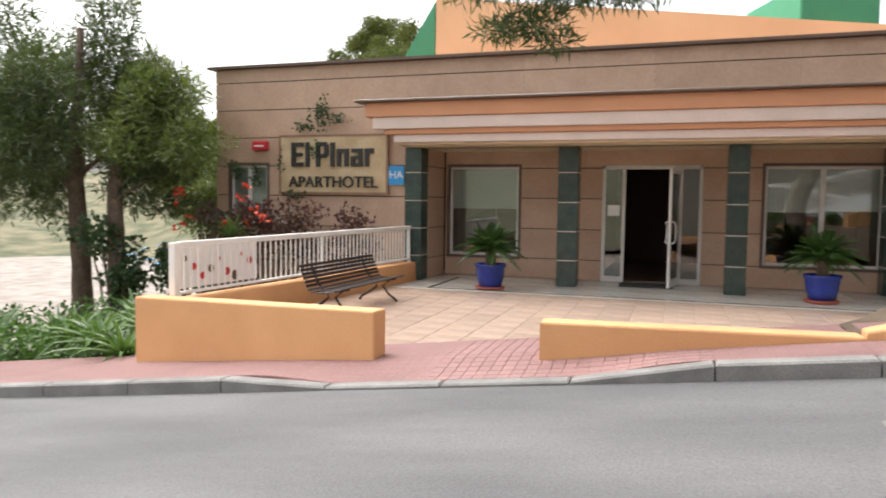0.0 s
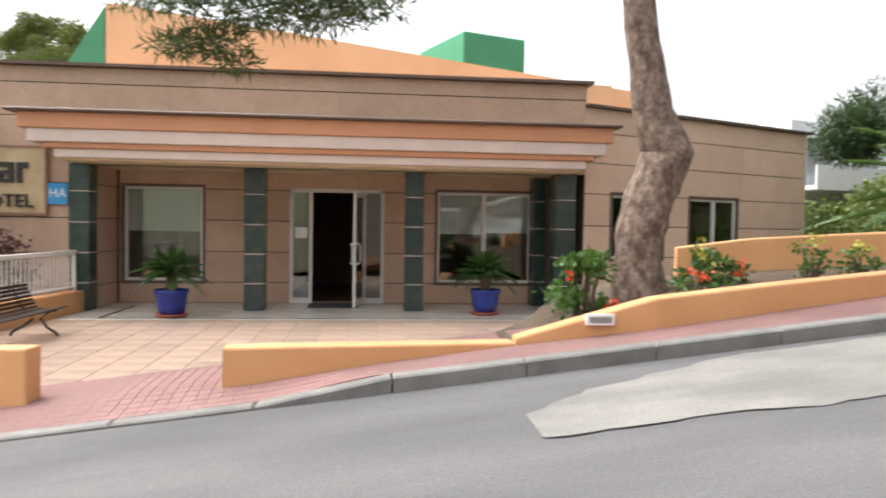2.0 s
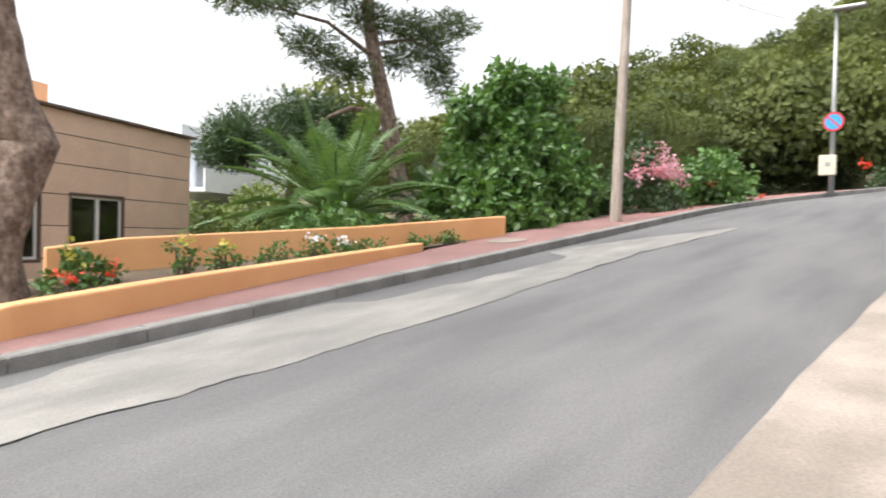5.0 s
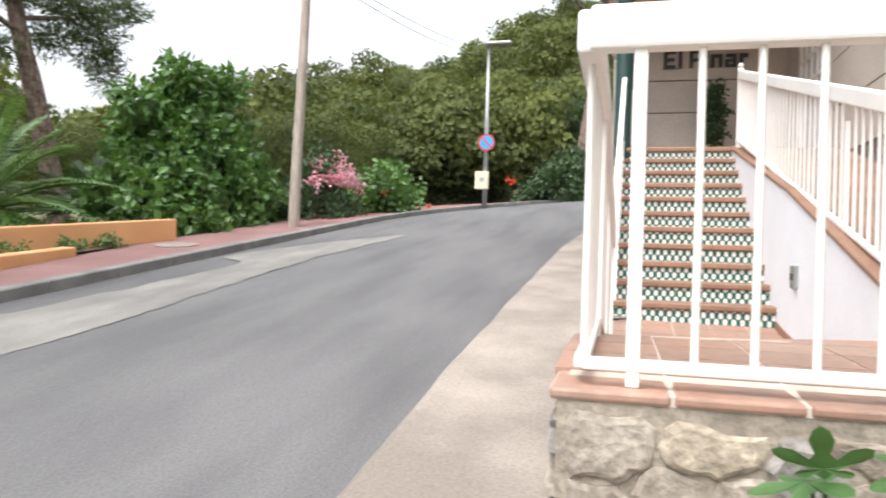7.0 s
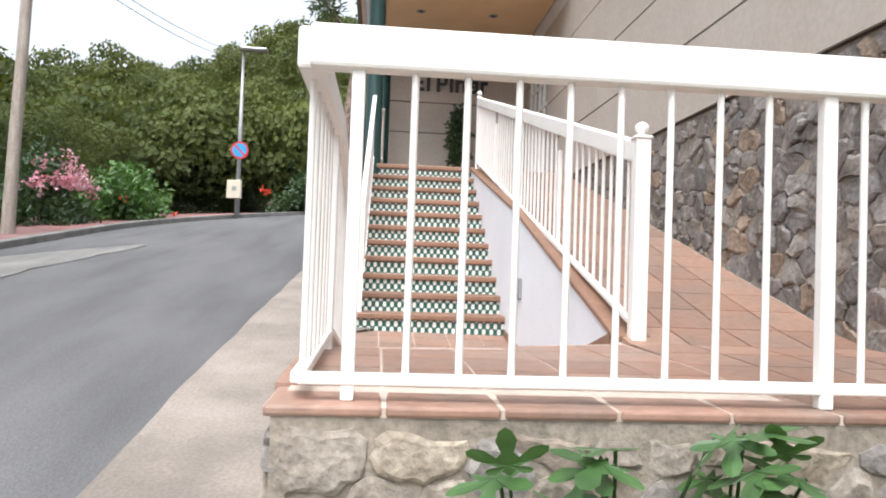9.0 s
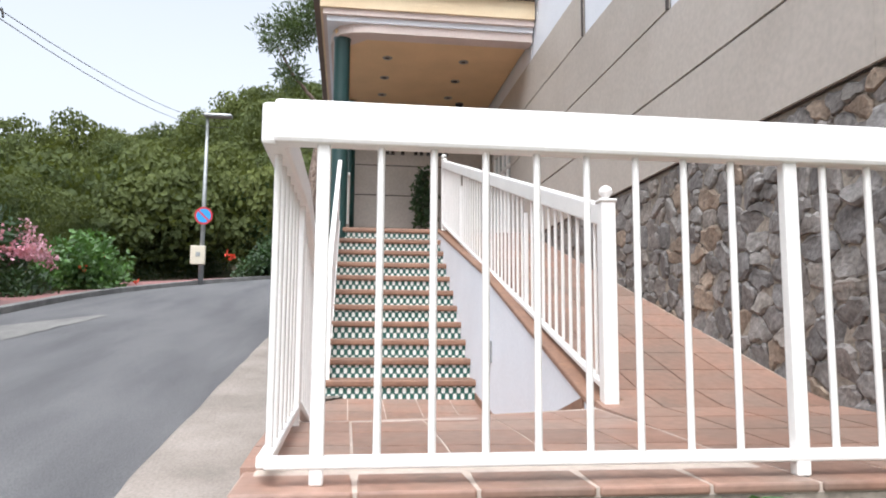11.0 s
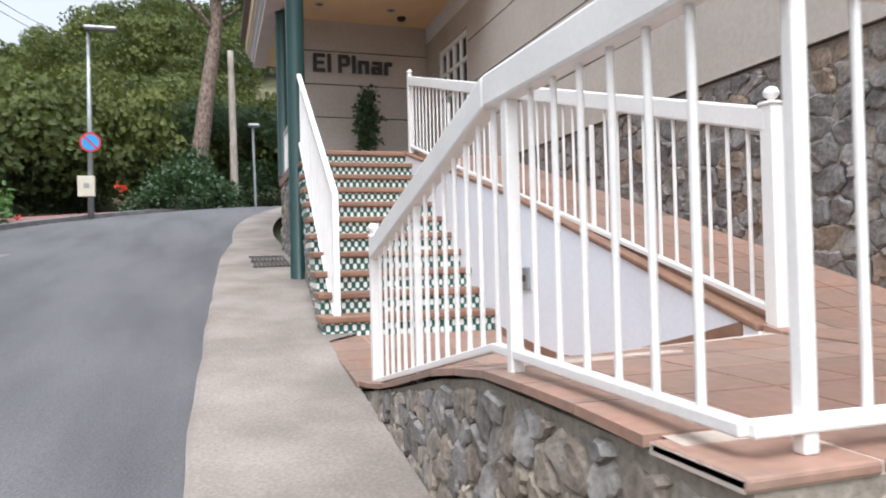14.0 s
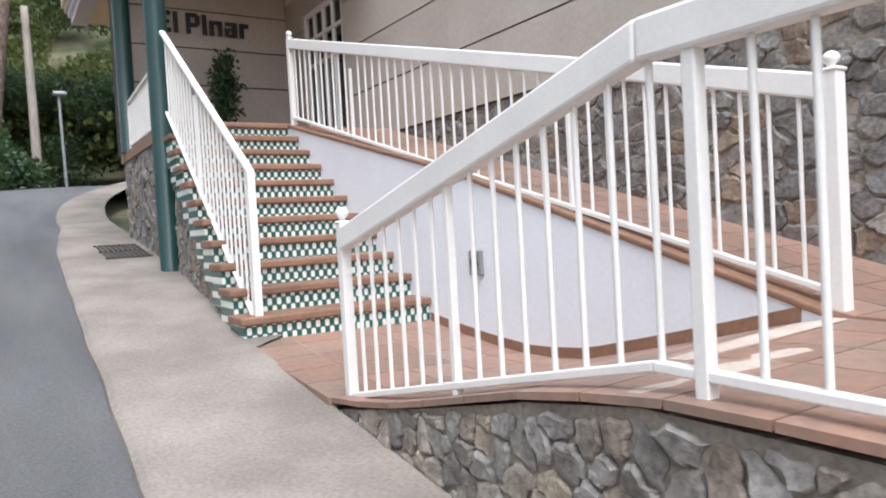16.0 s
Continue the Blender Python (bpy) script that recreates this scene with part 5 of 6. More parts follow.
bush("hibiscus_hedge", "leafy hedge with a few red blossoms at the roadside", scatter((16.8, 20.2, 5.7, 6.6, 2.4, 3.2), 26, 0.5, 63), 800, 0.16, 0.05, bush_green, [(red_flower, [(18.2, 5.6, 3.25, 0.09, 0.09, 0.08), (19.4, 5.2, 2.7, 0.07, 0.07, 0.07), (17.1, 5.7, 2.9, 0.07, 0.07, 0.07)], 900, 0.08, 0.05)], category="hedge")
bush("roadside_bush", "dark rounded bush beside the lamp post", dome(24.6, 1.6, 3.3, 1.5, 1.2, 1.5, 26, 0.45, 64) + dome(23.8, 2.6, 3.3, 0.7, 0.7, 0.6, 8, 0.3, 65), 800, 0.17, 0.05, dark_green, [(red_flower, [(22.6, 3.4, 3.75, 0.14, 0.14, 0.12)], 900, 0.08, 0.05)])
bush("roadside_bush", "leafy shrubs under the fig tree", scatter((10.4, 15.0, 6.9, 7.8, 1.5, 2.2), 22, 0.42, 66), 800, 0.17, 0.06, bush_green)
bush("roadside_bush", "garden shrubs beside the hotel wing", scatter((7.9, 9.6, 8.6, 10.5, 0.9, 1.7), 16, 0.4, 67) + scatter((9.6, 12.5, 7.9, 9.5, 1.0, 1.6), 20, 0.4, 68), 900, 0.13, 0.045, bush_green)
tree("pine_tree", "tall roadside pine with a bare leaning trunk", [(27, 1.6, 2.5), (27, 1.55, 4), (27, 1.0, 8), (27, 0.7, 10), (27.2, 0.9, 13.5)], [0.34, 0.3, 0.25, 0.2, 0.1], [([(27, 0.75, 9.6), (26.6, 2.0, 11.0), (26.5, 2.6, 12)], 0.09), ([(27, 0.7, 10), (27, -0.8, 11)], 0.08)],
     [(26.5, 2.4, 12.4, 1.0, 1.0, 0.7), (27, 1.6, 13.2, 1.3, 1.2, 0.7), (26.6, 2.1, 11.0, 0.6, 0.6, 0.4), (27, -0.2, 11.3, 1.6, 1.3, 0.9), (27.5, -1.2, 9.5, 1.3, 1.2, 1.0), (27, 0.6, 14.2, 1.4, 1.3, 0.8), (27.5, -1.6, 12.5, 1.5, 1.5, 1.0)], 1300, 0.26, 0.03, pine_green, bark, category="pine tree")

# cycads in blue pots
def pot_plant(x, y, seed):
    p = thing("flower_pot", "glossy blue glazed pot on a red clay saucer", "flower pot", "blue pots", at=(x, y, 0))
    bm = bmesh.new()
    lathe(bm, x, y, [(0.17, 0.05), (0.19, 0.06), (0.225, 0.2), (0.245, 0.36), (0.262, 0.385), (0.268, 0.41), (0.262, 0.43), (0.235, 0.43), (0.225, 0.39)], 28)
    part("pot", bm, blue_glaze, p, smooth=True)
    bm = bmesh.new()
    lathe(bm, x, y, [(0.2, 0.003), (0.235, 0.01), (0.25, 0.045), (0.24, 0.05), (0.17, 0.048)], 24)
    part("saucer", bm, red_clay, p, "red clay saucer", True)
    bm = bmesh.new()
    lathe(bm, x, y, [(0.222, 0.385), (0.1, 0.4), (0.01, 0.402)], 20)
    part("soil", bm, soil, p)
    return palm("cycad", "cycad palm with stiff dark green fronds in a pot", x, y, 0.39, 40, 0.62, seed, cycad_green, 0.26, 0.085, 22, 0.13, 0.014, "cycad", (0.05, 1.3))


pot_plant(-3.27, 11.72, 71)
pot_plant(1.77, 12.12, 72)

# planter flowers
bush("hibiscus", "hibiscus shrub with red blossoms beside the pine trunk", scatter((1.45, 2.15, 6.9, 7.4, 0.6, 1.15), 11, 0.15, 81), 1500, 0.09, 0.03, bush_green, [(red_flower, scatter((1.6, 2.2, 6.75, 6.9, 0.7, 1.05), 3, 0.04, 82), 2000, 0.05, 0.03)], category="shrub")
bush("hibiscus", "flowering shrub with red and yellow blossoms behind the trunk", scatter((3.0, 3.55, 6.9, 7.4, 0.9, 1.3), 9, 0.14, 83), 1400, 0.09, 0.03, bush_green, [(red_flower, scatter((3.1, 3.6, 6.75, 6.9, 1.0, 1.2), 2, 0.04, 84), 2000, 0.05, 0.03), (yellow_flower, scatter((3.0, 3.6, 6.75, 6.9, 1.1, 1.4), 3, 0.05, 85), 2000, 0.05, 0.03)], category="shrub")
for i, (x, y, z, h, fm) in enumerate(((4.3, 7.0, 1.0, 0.4, yellow_flower), (4.75, 6.95, 1.05, 0.3, yellow_flower), (5.4, 6.9, 1.1, 0.28, None), (6.0, 6.9, 1.15, 0.3, white_paint), (6.5, 6.9, 1.2, 0.22, white_paint), (7.1, 6.95, 1.25, 0.16, None), (8.0, 6.85, 1.34, 0.12, None), (8.6, 6.8, 1.4, 0.15, None), (2.9, 6.6, 0.85, 0.22, red_flower))):
    cl = [(x + 0.15 * math.sin(3 * k + i), y + 0.1 * math.cos(5 * k), z + h * k / 5, 0.12, 0.1, 0.09) for k in range(5)]
    bush("bedding_plant", "small bedding plant in the flower bed", cl, 2200, 0.06, 0.022, bush_green, [(fm, [(x, y - 0.08, z + h, 0.13, 0.08, 0.08)], 1500, 0.045, 0.025)] if fm else (), category="plant")
bush("plum_shrub", "plum coloured shrubs below the hotel sign", scatter((-8.9, -5.7, 11.2, 12.1, 0.35, 1.2), 34, 0.3, 86), 900, 0.10, 0.03, plum_leaf, [(red_flower, scatter((-9.1, -6.6, 11.0, 11.4, 0.9, 1.7), 10, 0.09, 87), 900, 0.07, 0.035)], category="shrub")
rosette("yucca", "spiky yucca among the plum shrubs", -7.9, 11.1, 0.75, 30, 0.6, 0.03, palm_green, 0.9, 88, "yucca")
bush("climbing_vine", "thin vine climbing over the hotel sign", [(-6.8, 12.36, 2.95, 0.28, 0.06, 0.3), (-6.75, 12.36, 3.15, 0.14, 0.05, 0.22), (-7.2, 12.4, 2.85, 0.22, 0.05, 0.1), (-6.45, 12.4, 2.95, 0.25, 0.05, 0.08), (-7.65, 12.42, 2.2, 0.05, 0.04, 0.35), (-8.7, 12.4, 2.0, 0.25, 0.06, 0.2), (-8.2, 12.4, 1.9, 0.1, 0.05, 0.35), (-6.9, 12.36, 2.4, 0.06, 0.04, 0.3), (-7.35, 12.36, 1.55, 0.3, 0.05, 0.06)], 2600, 0.075, 0.026, dark_green, category="vine", stems=False)


def fig_leaf(bm, base, a, pitch, roll, size):
    """A deeply lobed leaf: five blunt fingers round a palm, with a raised fold along each."""
    m = Matrix.Translation(base) @ Matrix.Rotation(a, 4, 'Z') @ Matrix.Rotation(pitch, 4, 'X') @ Matrix.Rotation(roll, 4, 'Y')
    def at(x, y):
        return m @ Vector((x * size, y * size, size * (0.10 * abs(x) - 0.28 * y * y * 0.6 - 0.05 * abs(math.sin(7 * x)))))
    hub = bm.verts.new(at(0, 0.22))
    ring = []
    for ang, L in ((-112, 0.42), (-58, 0.78), (0, 1.0), (58, 0.78), (112, 0.42)):
        q = radians(ang)
        ax, ay = math.sin(q), math.cos(q)
        for u, w in ((0.34, -0.10), (0.66, -0.17), (0.9, -0.11), (1.0, 0.0), (0.9, 0.11), (0.66, 0.17), (0.34, 0.10)):
            ring.append(bm.verts.new(at(ax * L * u + ay * w * L, 0.22 + ay * L * u * 0.8 - ax * w * L)))
    ring.append(bm.verts.new(at(0, 0.02)))
    for p, q in zip(ring, ring[1:] + ring[:1]):
        bm.faces.new((hub, p, q))


g = np.random.default_rng(91)
sprout = thing("fig_sprout", "broad lobed fig leaves growing at the foot of the stone wall", "plant")
for y0, top_z, n in ((-0.60, 1.20, 9), (-0.84, 1.20, 10), (-1.12, 1.23, 13), (-0.98, 1.0, 9), (-0.72, 1.0, 9), (-1.25, 0.98, 8)):
    for i in range(n):
        z = top_z - 0.34 * g.random() ** 1.3
        y = y0 + g.uniform(-0.12, 0.12)
        b0 = Vector((1.90 - 0.16 * g.random(), y, z - 0.1))
        bm = bmesh.new()
        up = i < 2
        fig_leaf(bm, b0, radians(90 + g.uniform(-70, 70)), radians(g.uniform(40, 75) if up else g.uniform(-45, 35)), radians(g.uniform(-25, 25)), g.uniform(0.13, 0.18))
        tube(bm, [(1.93, y0, 0.4), (1.91, (y + y0) / 2, (z + 0.4) / 2), b0 + Vector((0, 0, 0.0))], 0.005, 5, False)
        part("leaf", bm, yellow_flower if (i == 3 and y0 == -0.62) else fig_green, sprout)

# woods on the hills
def woods():
    g = np.random.default_rng(5)
    v0, f0 = [], []
    for k in range(4):
        cl = [(0, 0, 0.75, 0.5, 0.5, 0.5)]
        for j in range(9):
            q, h = 2.4 * j + g.random(), 0.15 + 0.1 * j
            cl.append((0.62 * (1.05 - h) ** 0.5 * math.cos(q), 0.62 * (1.05 - h) ** 0.5 * math.sin(q), h, 0.4, 0.4, 0.27))
        v, f = leaves(cl, 950, 0.085, 0.036, 0.0, 0.2, lay=0.85)
        v0.append(v)
        f0.append(f)
    vs, fs, base, n = [], [], 0, 0
    while n < 560:
        a = math.radians(g.choice((g.uniform(-125, -42), g.uniform(-125, -55), g.uniform(-2, 42))))
        d = 27 + 125 * g.random() ** 1.5
        x, y = -math.sin(a) * d, 3 + math.cos(a) * d
        if x < 22 and 0 < y < 22:
            continue
        if x < 27 and y < 6.5 or (x < 31 and -6 < y < 3):
            continue
        if a > math.radians(-5) and d < 60:
            continue
        s = g.uniform(1.4, 2.7) * (1 + d / 170)
        k = n % 4
        r = g.uniform(0, 6.28)
        c, sn = math.cos(r), math.sin(r)
        v = v0[k] @ np.array(((c, sn, 0), (-sn, c, 0), (0, 0, 1))) * s
        v[:, 2] *= g.uniform(0.9, 1.3)
        z = ground_z(x, y)
        vs.append(v + np.array((x, y, z + s * 0.35)))
        fs.append(f0[k] + base)
        base += len(v)
        n += 1
    me = bpy.data.meshes.new("woods")
    v, f = np.concatenate(vs), np.concatenate(fs)
    me.from_pydata(v.tolist(), [], f.tolist())
    me.materials.append(woods_green)
    tagged(new("woods", me), "dense green pine woods covering the hills", "woods", kind="stuff")


woods()
nearw = [(x, y, ground_z(x, y) + 1.2 + h, r, r, r * 0.8) for x, y, h, r in [(18 + 2.2 * (i % 7) + rng.uniform(-1, 1), 9 + 2.6 * (i // 7) + rng.uniform(-1, 1), rng.uniform(-0.4, 1.6), rng.uniform(0.9, 1.5)) for i in range(35)]]
tagged(leaf_mesh("roadside_woods", nearw, 2300, 0.13, 0.034, woods_green, shell=0.25, lay=0.8), "light green pine thicket behind the roadside shrubs", "woods", kind="stuff")
near2 = [(28 + rng.uniform(0, 5), -7 + 1.0 * i + rng.uniform(-0.6, 0.6), ground_z(29, -4 + i) + rng.uniform(0.6, 4.0), 1.2, 1.2, 0.9) for i in range(16) for _ in (0, 1)]
tagged(leaf_mesh("roadside_woods", near2, 2300, 0.13, 0.03, dark_green, shell=0.35, lay=0.5), "dark pine thicket across the bend of the road", "woods", kind="stuff")


# ---- street furniture ----
pole = thing("utility_pole", "weathered wooden utility pole at the kerb", "utility pole")
bm = bmesh.new()
trunk_mesh(bm, [(12.56, 5.95, 1.6), (12.62, 5.95, 3.0), (12.76, 5.95, 5.2), (12.88, 5.95, 7.3)], [0.11, 0.10, 0.09, 0.08], 12, 0.03)
part("pole_shaft", bm, pole_wood, pole, smooth=True)
bm = bmesh.new()
tube(bm, [(12.72, 5.86, 6.9), (12.86, 5.82, 7.0), (13.02, 5.86, 6.9)], 0.02, 6)
part("bracket", bm, steel, pole)


def wire(a, b, sag, r=0.012):
    bm = bmesh.new()
    a, b = Vector(a), Vector(b)
    tube(bm, [a.lerp(b, k / 12) - Vector((0, 0, sag * 4 * (k / 12) * (1 - k / 12))) for k in range(13)], r, 5)
    solid("overhead_cable", bm, grate_mat, "thin dark overhead cable between the poles", "cable", "overhead cables")


wire((12.86, 5.9, 7.0), (40.0, 6.75, 12.9), 0.5, 0.009)
wire((12.86, 5.9, 6.85), (40.0, 6.5, 12.6), 0.62, 0.009)
wire((12.86, 5.9, 7.05), (-6.0, 5.0, 9.5), 0.5, 0.009)

lamp = thing("street_lamp", "tall galvanised street lamp with a flat head", "street lamp")
bm = bmesh.new()
tube(bm, [(20.9, 3.89, 2.75), (20.9, 3.89, 5.0), (20.9, 3.89, 7.55)], [0.075, 0.06, 0.04], 12)
part("lamp_pole", bm, steel, lamp, smooth=True)
bm = bmesh.new()
soft_box(bm, 20.7, 21.0, 3.2, 3.98, 7.55, 7.65, 0.04, None, 2)
part("lamp_head", bm, steel, lamp)
sign = thing("traffic_sign", "round blue no parking sign with red rim on the lamp post", "traffic sign")
sm = Matrix.Translation((20.82, 3.87, 4.70)) @ Matrix.Rotation(radians(-90), 4, 'Y') @ Matrix.Rotation(radians(0), 4, 'Z')
for nm, r, d, mt in (("rim", 0.25, 0.012, red_plastic), ("face", 0.2, 0.016, blue_sign)):
    bm = bmesh.new()
    bmesh.ops.create_cone(bm, cap_ends=True, segments=28, radius1=r, radius2=r, depth=d, matrix=sm)
    part(nm, bm, mt, sign)
bm = bmesh.new()
box(bm, -0.2, 0.2, -0.022, 0.022, 0.006, 0.011, sm @ Matrix.Rotation(radians(45), 4, 'Z'))
part("diagonal_bar", bm, red_plastic, sign)
bm = bmesh.new()
box(bm, 20.82, 20.9, 3.79, 3.99, 4.66, 4.7)
part("clamp", bm, steel, sign)
bm = bmesh.new()
soft_box(bm, 20.72, 20.86, 3.77, 4.17, 3.32, 3.84, 0.02, None, 2)
cab = thing("junction_box", "cream plastic junction box on the lamp post", "junction box")
part("box_body", bm, box_cream, cab)
part("dark_label", boxes((20.71, 20.718, 3.9, 4.02, 3.54, 3.66)), steel, cab)
bm = bmesh.new()
trunk_mesh(bm, [(26.3, 0.24, 2.6), (26.3, 0.26, 6), (26.3, 0.3, 8.8)], [0.14, 0.12, 0.1], 10, 0.03)
solid("utility_pole", bm, pole_wood, "grey wooden pole among the far roadside trees", "utility pole", smooth=True)
bm = bmesh.new()
tube(bm, [(24.6, -0.35, 2.8), (24.6, -0.3, 5.9)], 0.04, 8)
soft_box(bm, 24.4, 24.7, -0.5, -0.15, 5.9, 6.0, 0.03)
solid("street_lamp", bm, steel, "short lamp post beyond the bend", "street lamp")

# drain grate in the sidewalk
grate = thing("drain_grate", "rusty iron drain grate set in the sidewalk", "grate", kind="structure")
bm = bmesh.new()
for i in range(9):
    y = -0.02 + 0.055 * i
    bar(bm, (10.86, y, side_z(10.86) + 0.078), (11.9, y, side_z(11.9) + 0.078), 0.03, 0.02)
part("bars", bm, grate_mat, grate)
bm = bmesh.new()
for x in (10.84, 11.38, 11.92):
    bar(bm, (x, -0.04, side_z(x) + 0.076), (x, 0.46, side_z(x) + 0.076), 0.04, 0.02)
part("grate_frame", bm, grate_mat, grate)

# bench
def bench():
    m = Matrix.Translation((-4.50, 9.02, 0)) @ Matrix.Rotation(radians(88), 4, 'Z') @ Matrix.Diagonal((1.14, 1.0, 0.8, 1))
    b = thing("bench", "dark wooden slatted bench with curved iron legs on the terrace", "bench")
    prof = [(-0.30, 0.44), (-0.235, 0.415), (-0.17, 0.40), (-0.105, 0.392), (-0.04, 0.392), (0.025, 0.40), (0.085, 0.43), (0.115, 0.49), (0.135, 0.55), (0.155, 0.61), (0.175, 0.67), (0.195, 0.73), (0.215, 0.79)]
    for i, (y, z) in enumerate(prof):
        bm = bmesh.new()
        tilt = 0 if i < 6 else radians(72)
        mm = m @ Matrix.Translation((0, y, z)) @ Matrix.Rotation(tilt if i != 6 else radians(40), 4, 'X')
        soft_box(bm, -0.9, 0.9, -0.024, 0.024, -0.011, 0.011, 0.006, mm, 1)
        part("slat", bm, wood_dark, b)
    for x in (-0.62, 0.62):
        bm = bmesh.new()
        for pts in ([(x, -0.34, 0.0), (x, -0.30, 0.06), (x, -0.2, 0.14), (x, -0.12, 0.28), (x, -0.22, 0.39)], [(x, 0.26, 0.0), (x, 0.22, 0.08), (x, 0.1, 0.16), (x, -0.02, 0.27), (x, 0.0, 0.37)],
                    [(x, -0.32, 0.42), (x, -0.1, 0.375), (x, 0.06, 0.39), (x, 0.13, 0.5), (x, 0.2, 0.68), (x, 0.235, 0.8)]):
            tube(bm, [m @ Vector(p) for p in pts], 0.018, 7)
        part("leg", bm, wood_dark, b, "curved dark iron leg", True)


bench()


# ---- signs ----
def words(text, size, m, mat, parent, name="lettering", depth=0.02):
    cu = bpy.data.curves.new(name, 'FONT')
    cu.body = text
    cu.size = size
    cu.extrude = depth
    cu.align_x = 'CENTER'
    tmp = new(name, cu)
    bpy.context.view_layer.update()
    me = bpy.data.meshes.new_from_object(tmp.evaluated_get(bpy.context.evaluated_depsgraph_get()))
    bpy.data.objects.remove(tmp)
    me.transform(m)
    me.materials.clear()
    me.materials.append(mat)
    ob = new(name, me)
    return under(ob, parent)


def plain_letters(parent, m, height, scale):
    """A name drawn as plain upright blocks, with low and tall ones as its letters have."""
    x = 0.0
    for w, h, kind in ((0.62, 1.0, "e"), (0.2, 1.0, "i"), (0.1, 0, ""), (0.62, 1.0, "p"), (0.2, 0.98, "i"), (0.58, 0.72, "n"), (0.58, 0.72, "a"), (0.42, 0.72, "r")):
        if kind:
            bm = bmesh.new()
            t = 0.19
            rows = {"e": [(0, t, 0, h), (t, w, 0, 0.17), (t, w * 0.9, 0.42, 0.58), (t, w, 0.83, h)], "i": [(0, t, 0, h)], "p": [(0, t, 0, h), (t, w - 0.1, 0.83, h), (t, w - 0.1, 0.36, 0.52), (w - 0.19, w, 0.45, 0.9)],
                    "n": [(0, t, 0, h), (t, w, h - 0.17, h), (w - t, w, 0, h - 0.17)], "a": [(w - t, w, 0, h), (0.04, w - t, h - 0.16, h), (0, t, 0, 0.42), (t, w - t, 0, 0.13), (t, w - t, 0.30, 0.43)], "r": [(0, t, 0, h), (t, w, h - 0.2, h)]}[kind]
            for a, b, c, d in rows:
                box(bm, (x + a) * scale, (x + b) * scale, -0.05, 0, c * height, d * height, m)
            part("letter_block", bm, black_letter, parent)
        x += w + 0.13


board = thing("hotel_sign", "stained cream sign panel with black raised lettering", "sign")
bm = boxes((-7.68, -5.47, 12.43, 12.475, 1.60, 2.645))
part("panel", bm, sign_panel, board)
bm = boxes((-7.72, -7.68, 12.42, 12.478, 1.56, 2.685), (-5.47, -5.43, 12.42, 12.478, 1.56, 2.685), (-7.68, -5.47, 12.42, 12.478, 2.645, 2.685), (-7.68, -5.47, 12.42, 12.478, 1.56, 1.60))
part("frame", bm, tread_mat, board)
plain_letters(board, Matrix.Translation((-7.43, 12.43, 2.08)), 0.46, 0.405)
words("APARTHOTEL", 0.30, Matrix.Translation((-6.56, 12.40, 1.69)) @ Matrix.Rotation(radians(90), 4, 'X'), black_letter, board)
ha = thing("blue_sign", "square blue enamel sign with white letters", "sign")
part("plate", boxes((-5.43, -5.12, 12.44, 12.46, 1.745, 2.09)), blue_sign, ha)
words("HA", 0.2, Matrix.Translation((-5.275, 12.437, 1.86)) @ Matrix.Rotation(radians(90), 4, 'X'), white_paint, ha, depth=0.001)
alarm = thing("alarm_box", "red alarm box on the hotel wall", "alarm box")
bm = bmesh.new()
soft_box(bm, -8.32, -7.98, 12.40, 12.5, 2.40, 2.58, 0.02, None, 2)
part("box_body", bm, red_plastic, alarm)
part("white_bar", boxes((-8.25, -8.05, 12.394, 12.399, 2.47, 2.5)), white_paint, alarm)
stair_sign = thing("hotel_sign", "black raised lettering on the wall above the stairs", "sign")
plain_letters(stair_sign, Matrix.Translation((12.95, -0.68, 4.715)) @ Matrix.Rotation(radians(-90), 4, 'Z'), 0.30, 0.318)
alarm2 = bmesh.new()
soft_box(alarm2, 9.14, 9.28, -2.67, -2.54, 6.12, 6.38, 0.03, None, 2)
solid("alarm_box", alarm2, red_plastic, "red alarm bell box on the white wall", "alarm box")
for x, y, z, a in ((1.76, 5.985, 0.72, 0),):
    v = thing("wall_light", "small recessed wall light with white frame", "wall light")
    part("frame", boxes((x - 0.12, x + 0.12, 5.97, 6.02, z - 0.045, z + 0.045)), white_paint, v)
    part("slot", boxes((x - 0.095, x + 0.095, 5.965, 5.972, z - 0.025, z + 0.025)), steel, v)
v = thing("wall_light", "small recessed wall light with white frame", "wall light")
part("frame", boxes((-5.40, -5.36, 8.1, 8.34, 0.14, 0.23)), white_paint, v)
part("slot", boxes((-5.362, -5.355, 8.13, 8.31, 0.16, 0.21)), steel, v)

# printed banner behind the terrace railing
ban = thing("banner", "white banner with a red flower print tied behind the railing", "banner")
bmx = Matrix.Translation((-5.56, 6.78, 0)) @ Matrix.Rotation(radians(84.8), 4, 'Z')
bm = bmesh.new()
box(bm, 0.0, 1.35, 0.0, 0.006, 0.45, 0.93, bmx)
part("sheet", bm, white_paint, ban)
gb = np.random.default_rng(17)
for k in range(9):
    bm = bmesh.new()
    u, w_, sz = 0.08 + 0.14 * k, 0.5 + 0.34 * gb.random(), 0.03 + 0.035 * gb.random()
    bmesh.ops.create_circle(bm, cap_ends=True, segments=9, radius=sz, matrix=bmx @ Matrix.Translation((u, -0.004, w_)) @ Matrix.Rotation(radians(90), 4, 'X'))
    part("printed_spot", bm, red_plastic if k % 3 else bark_dark, ban)

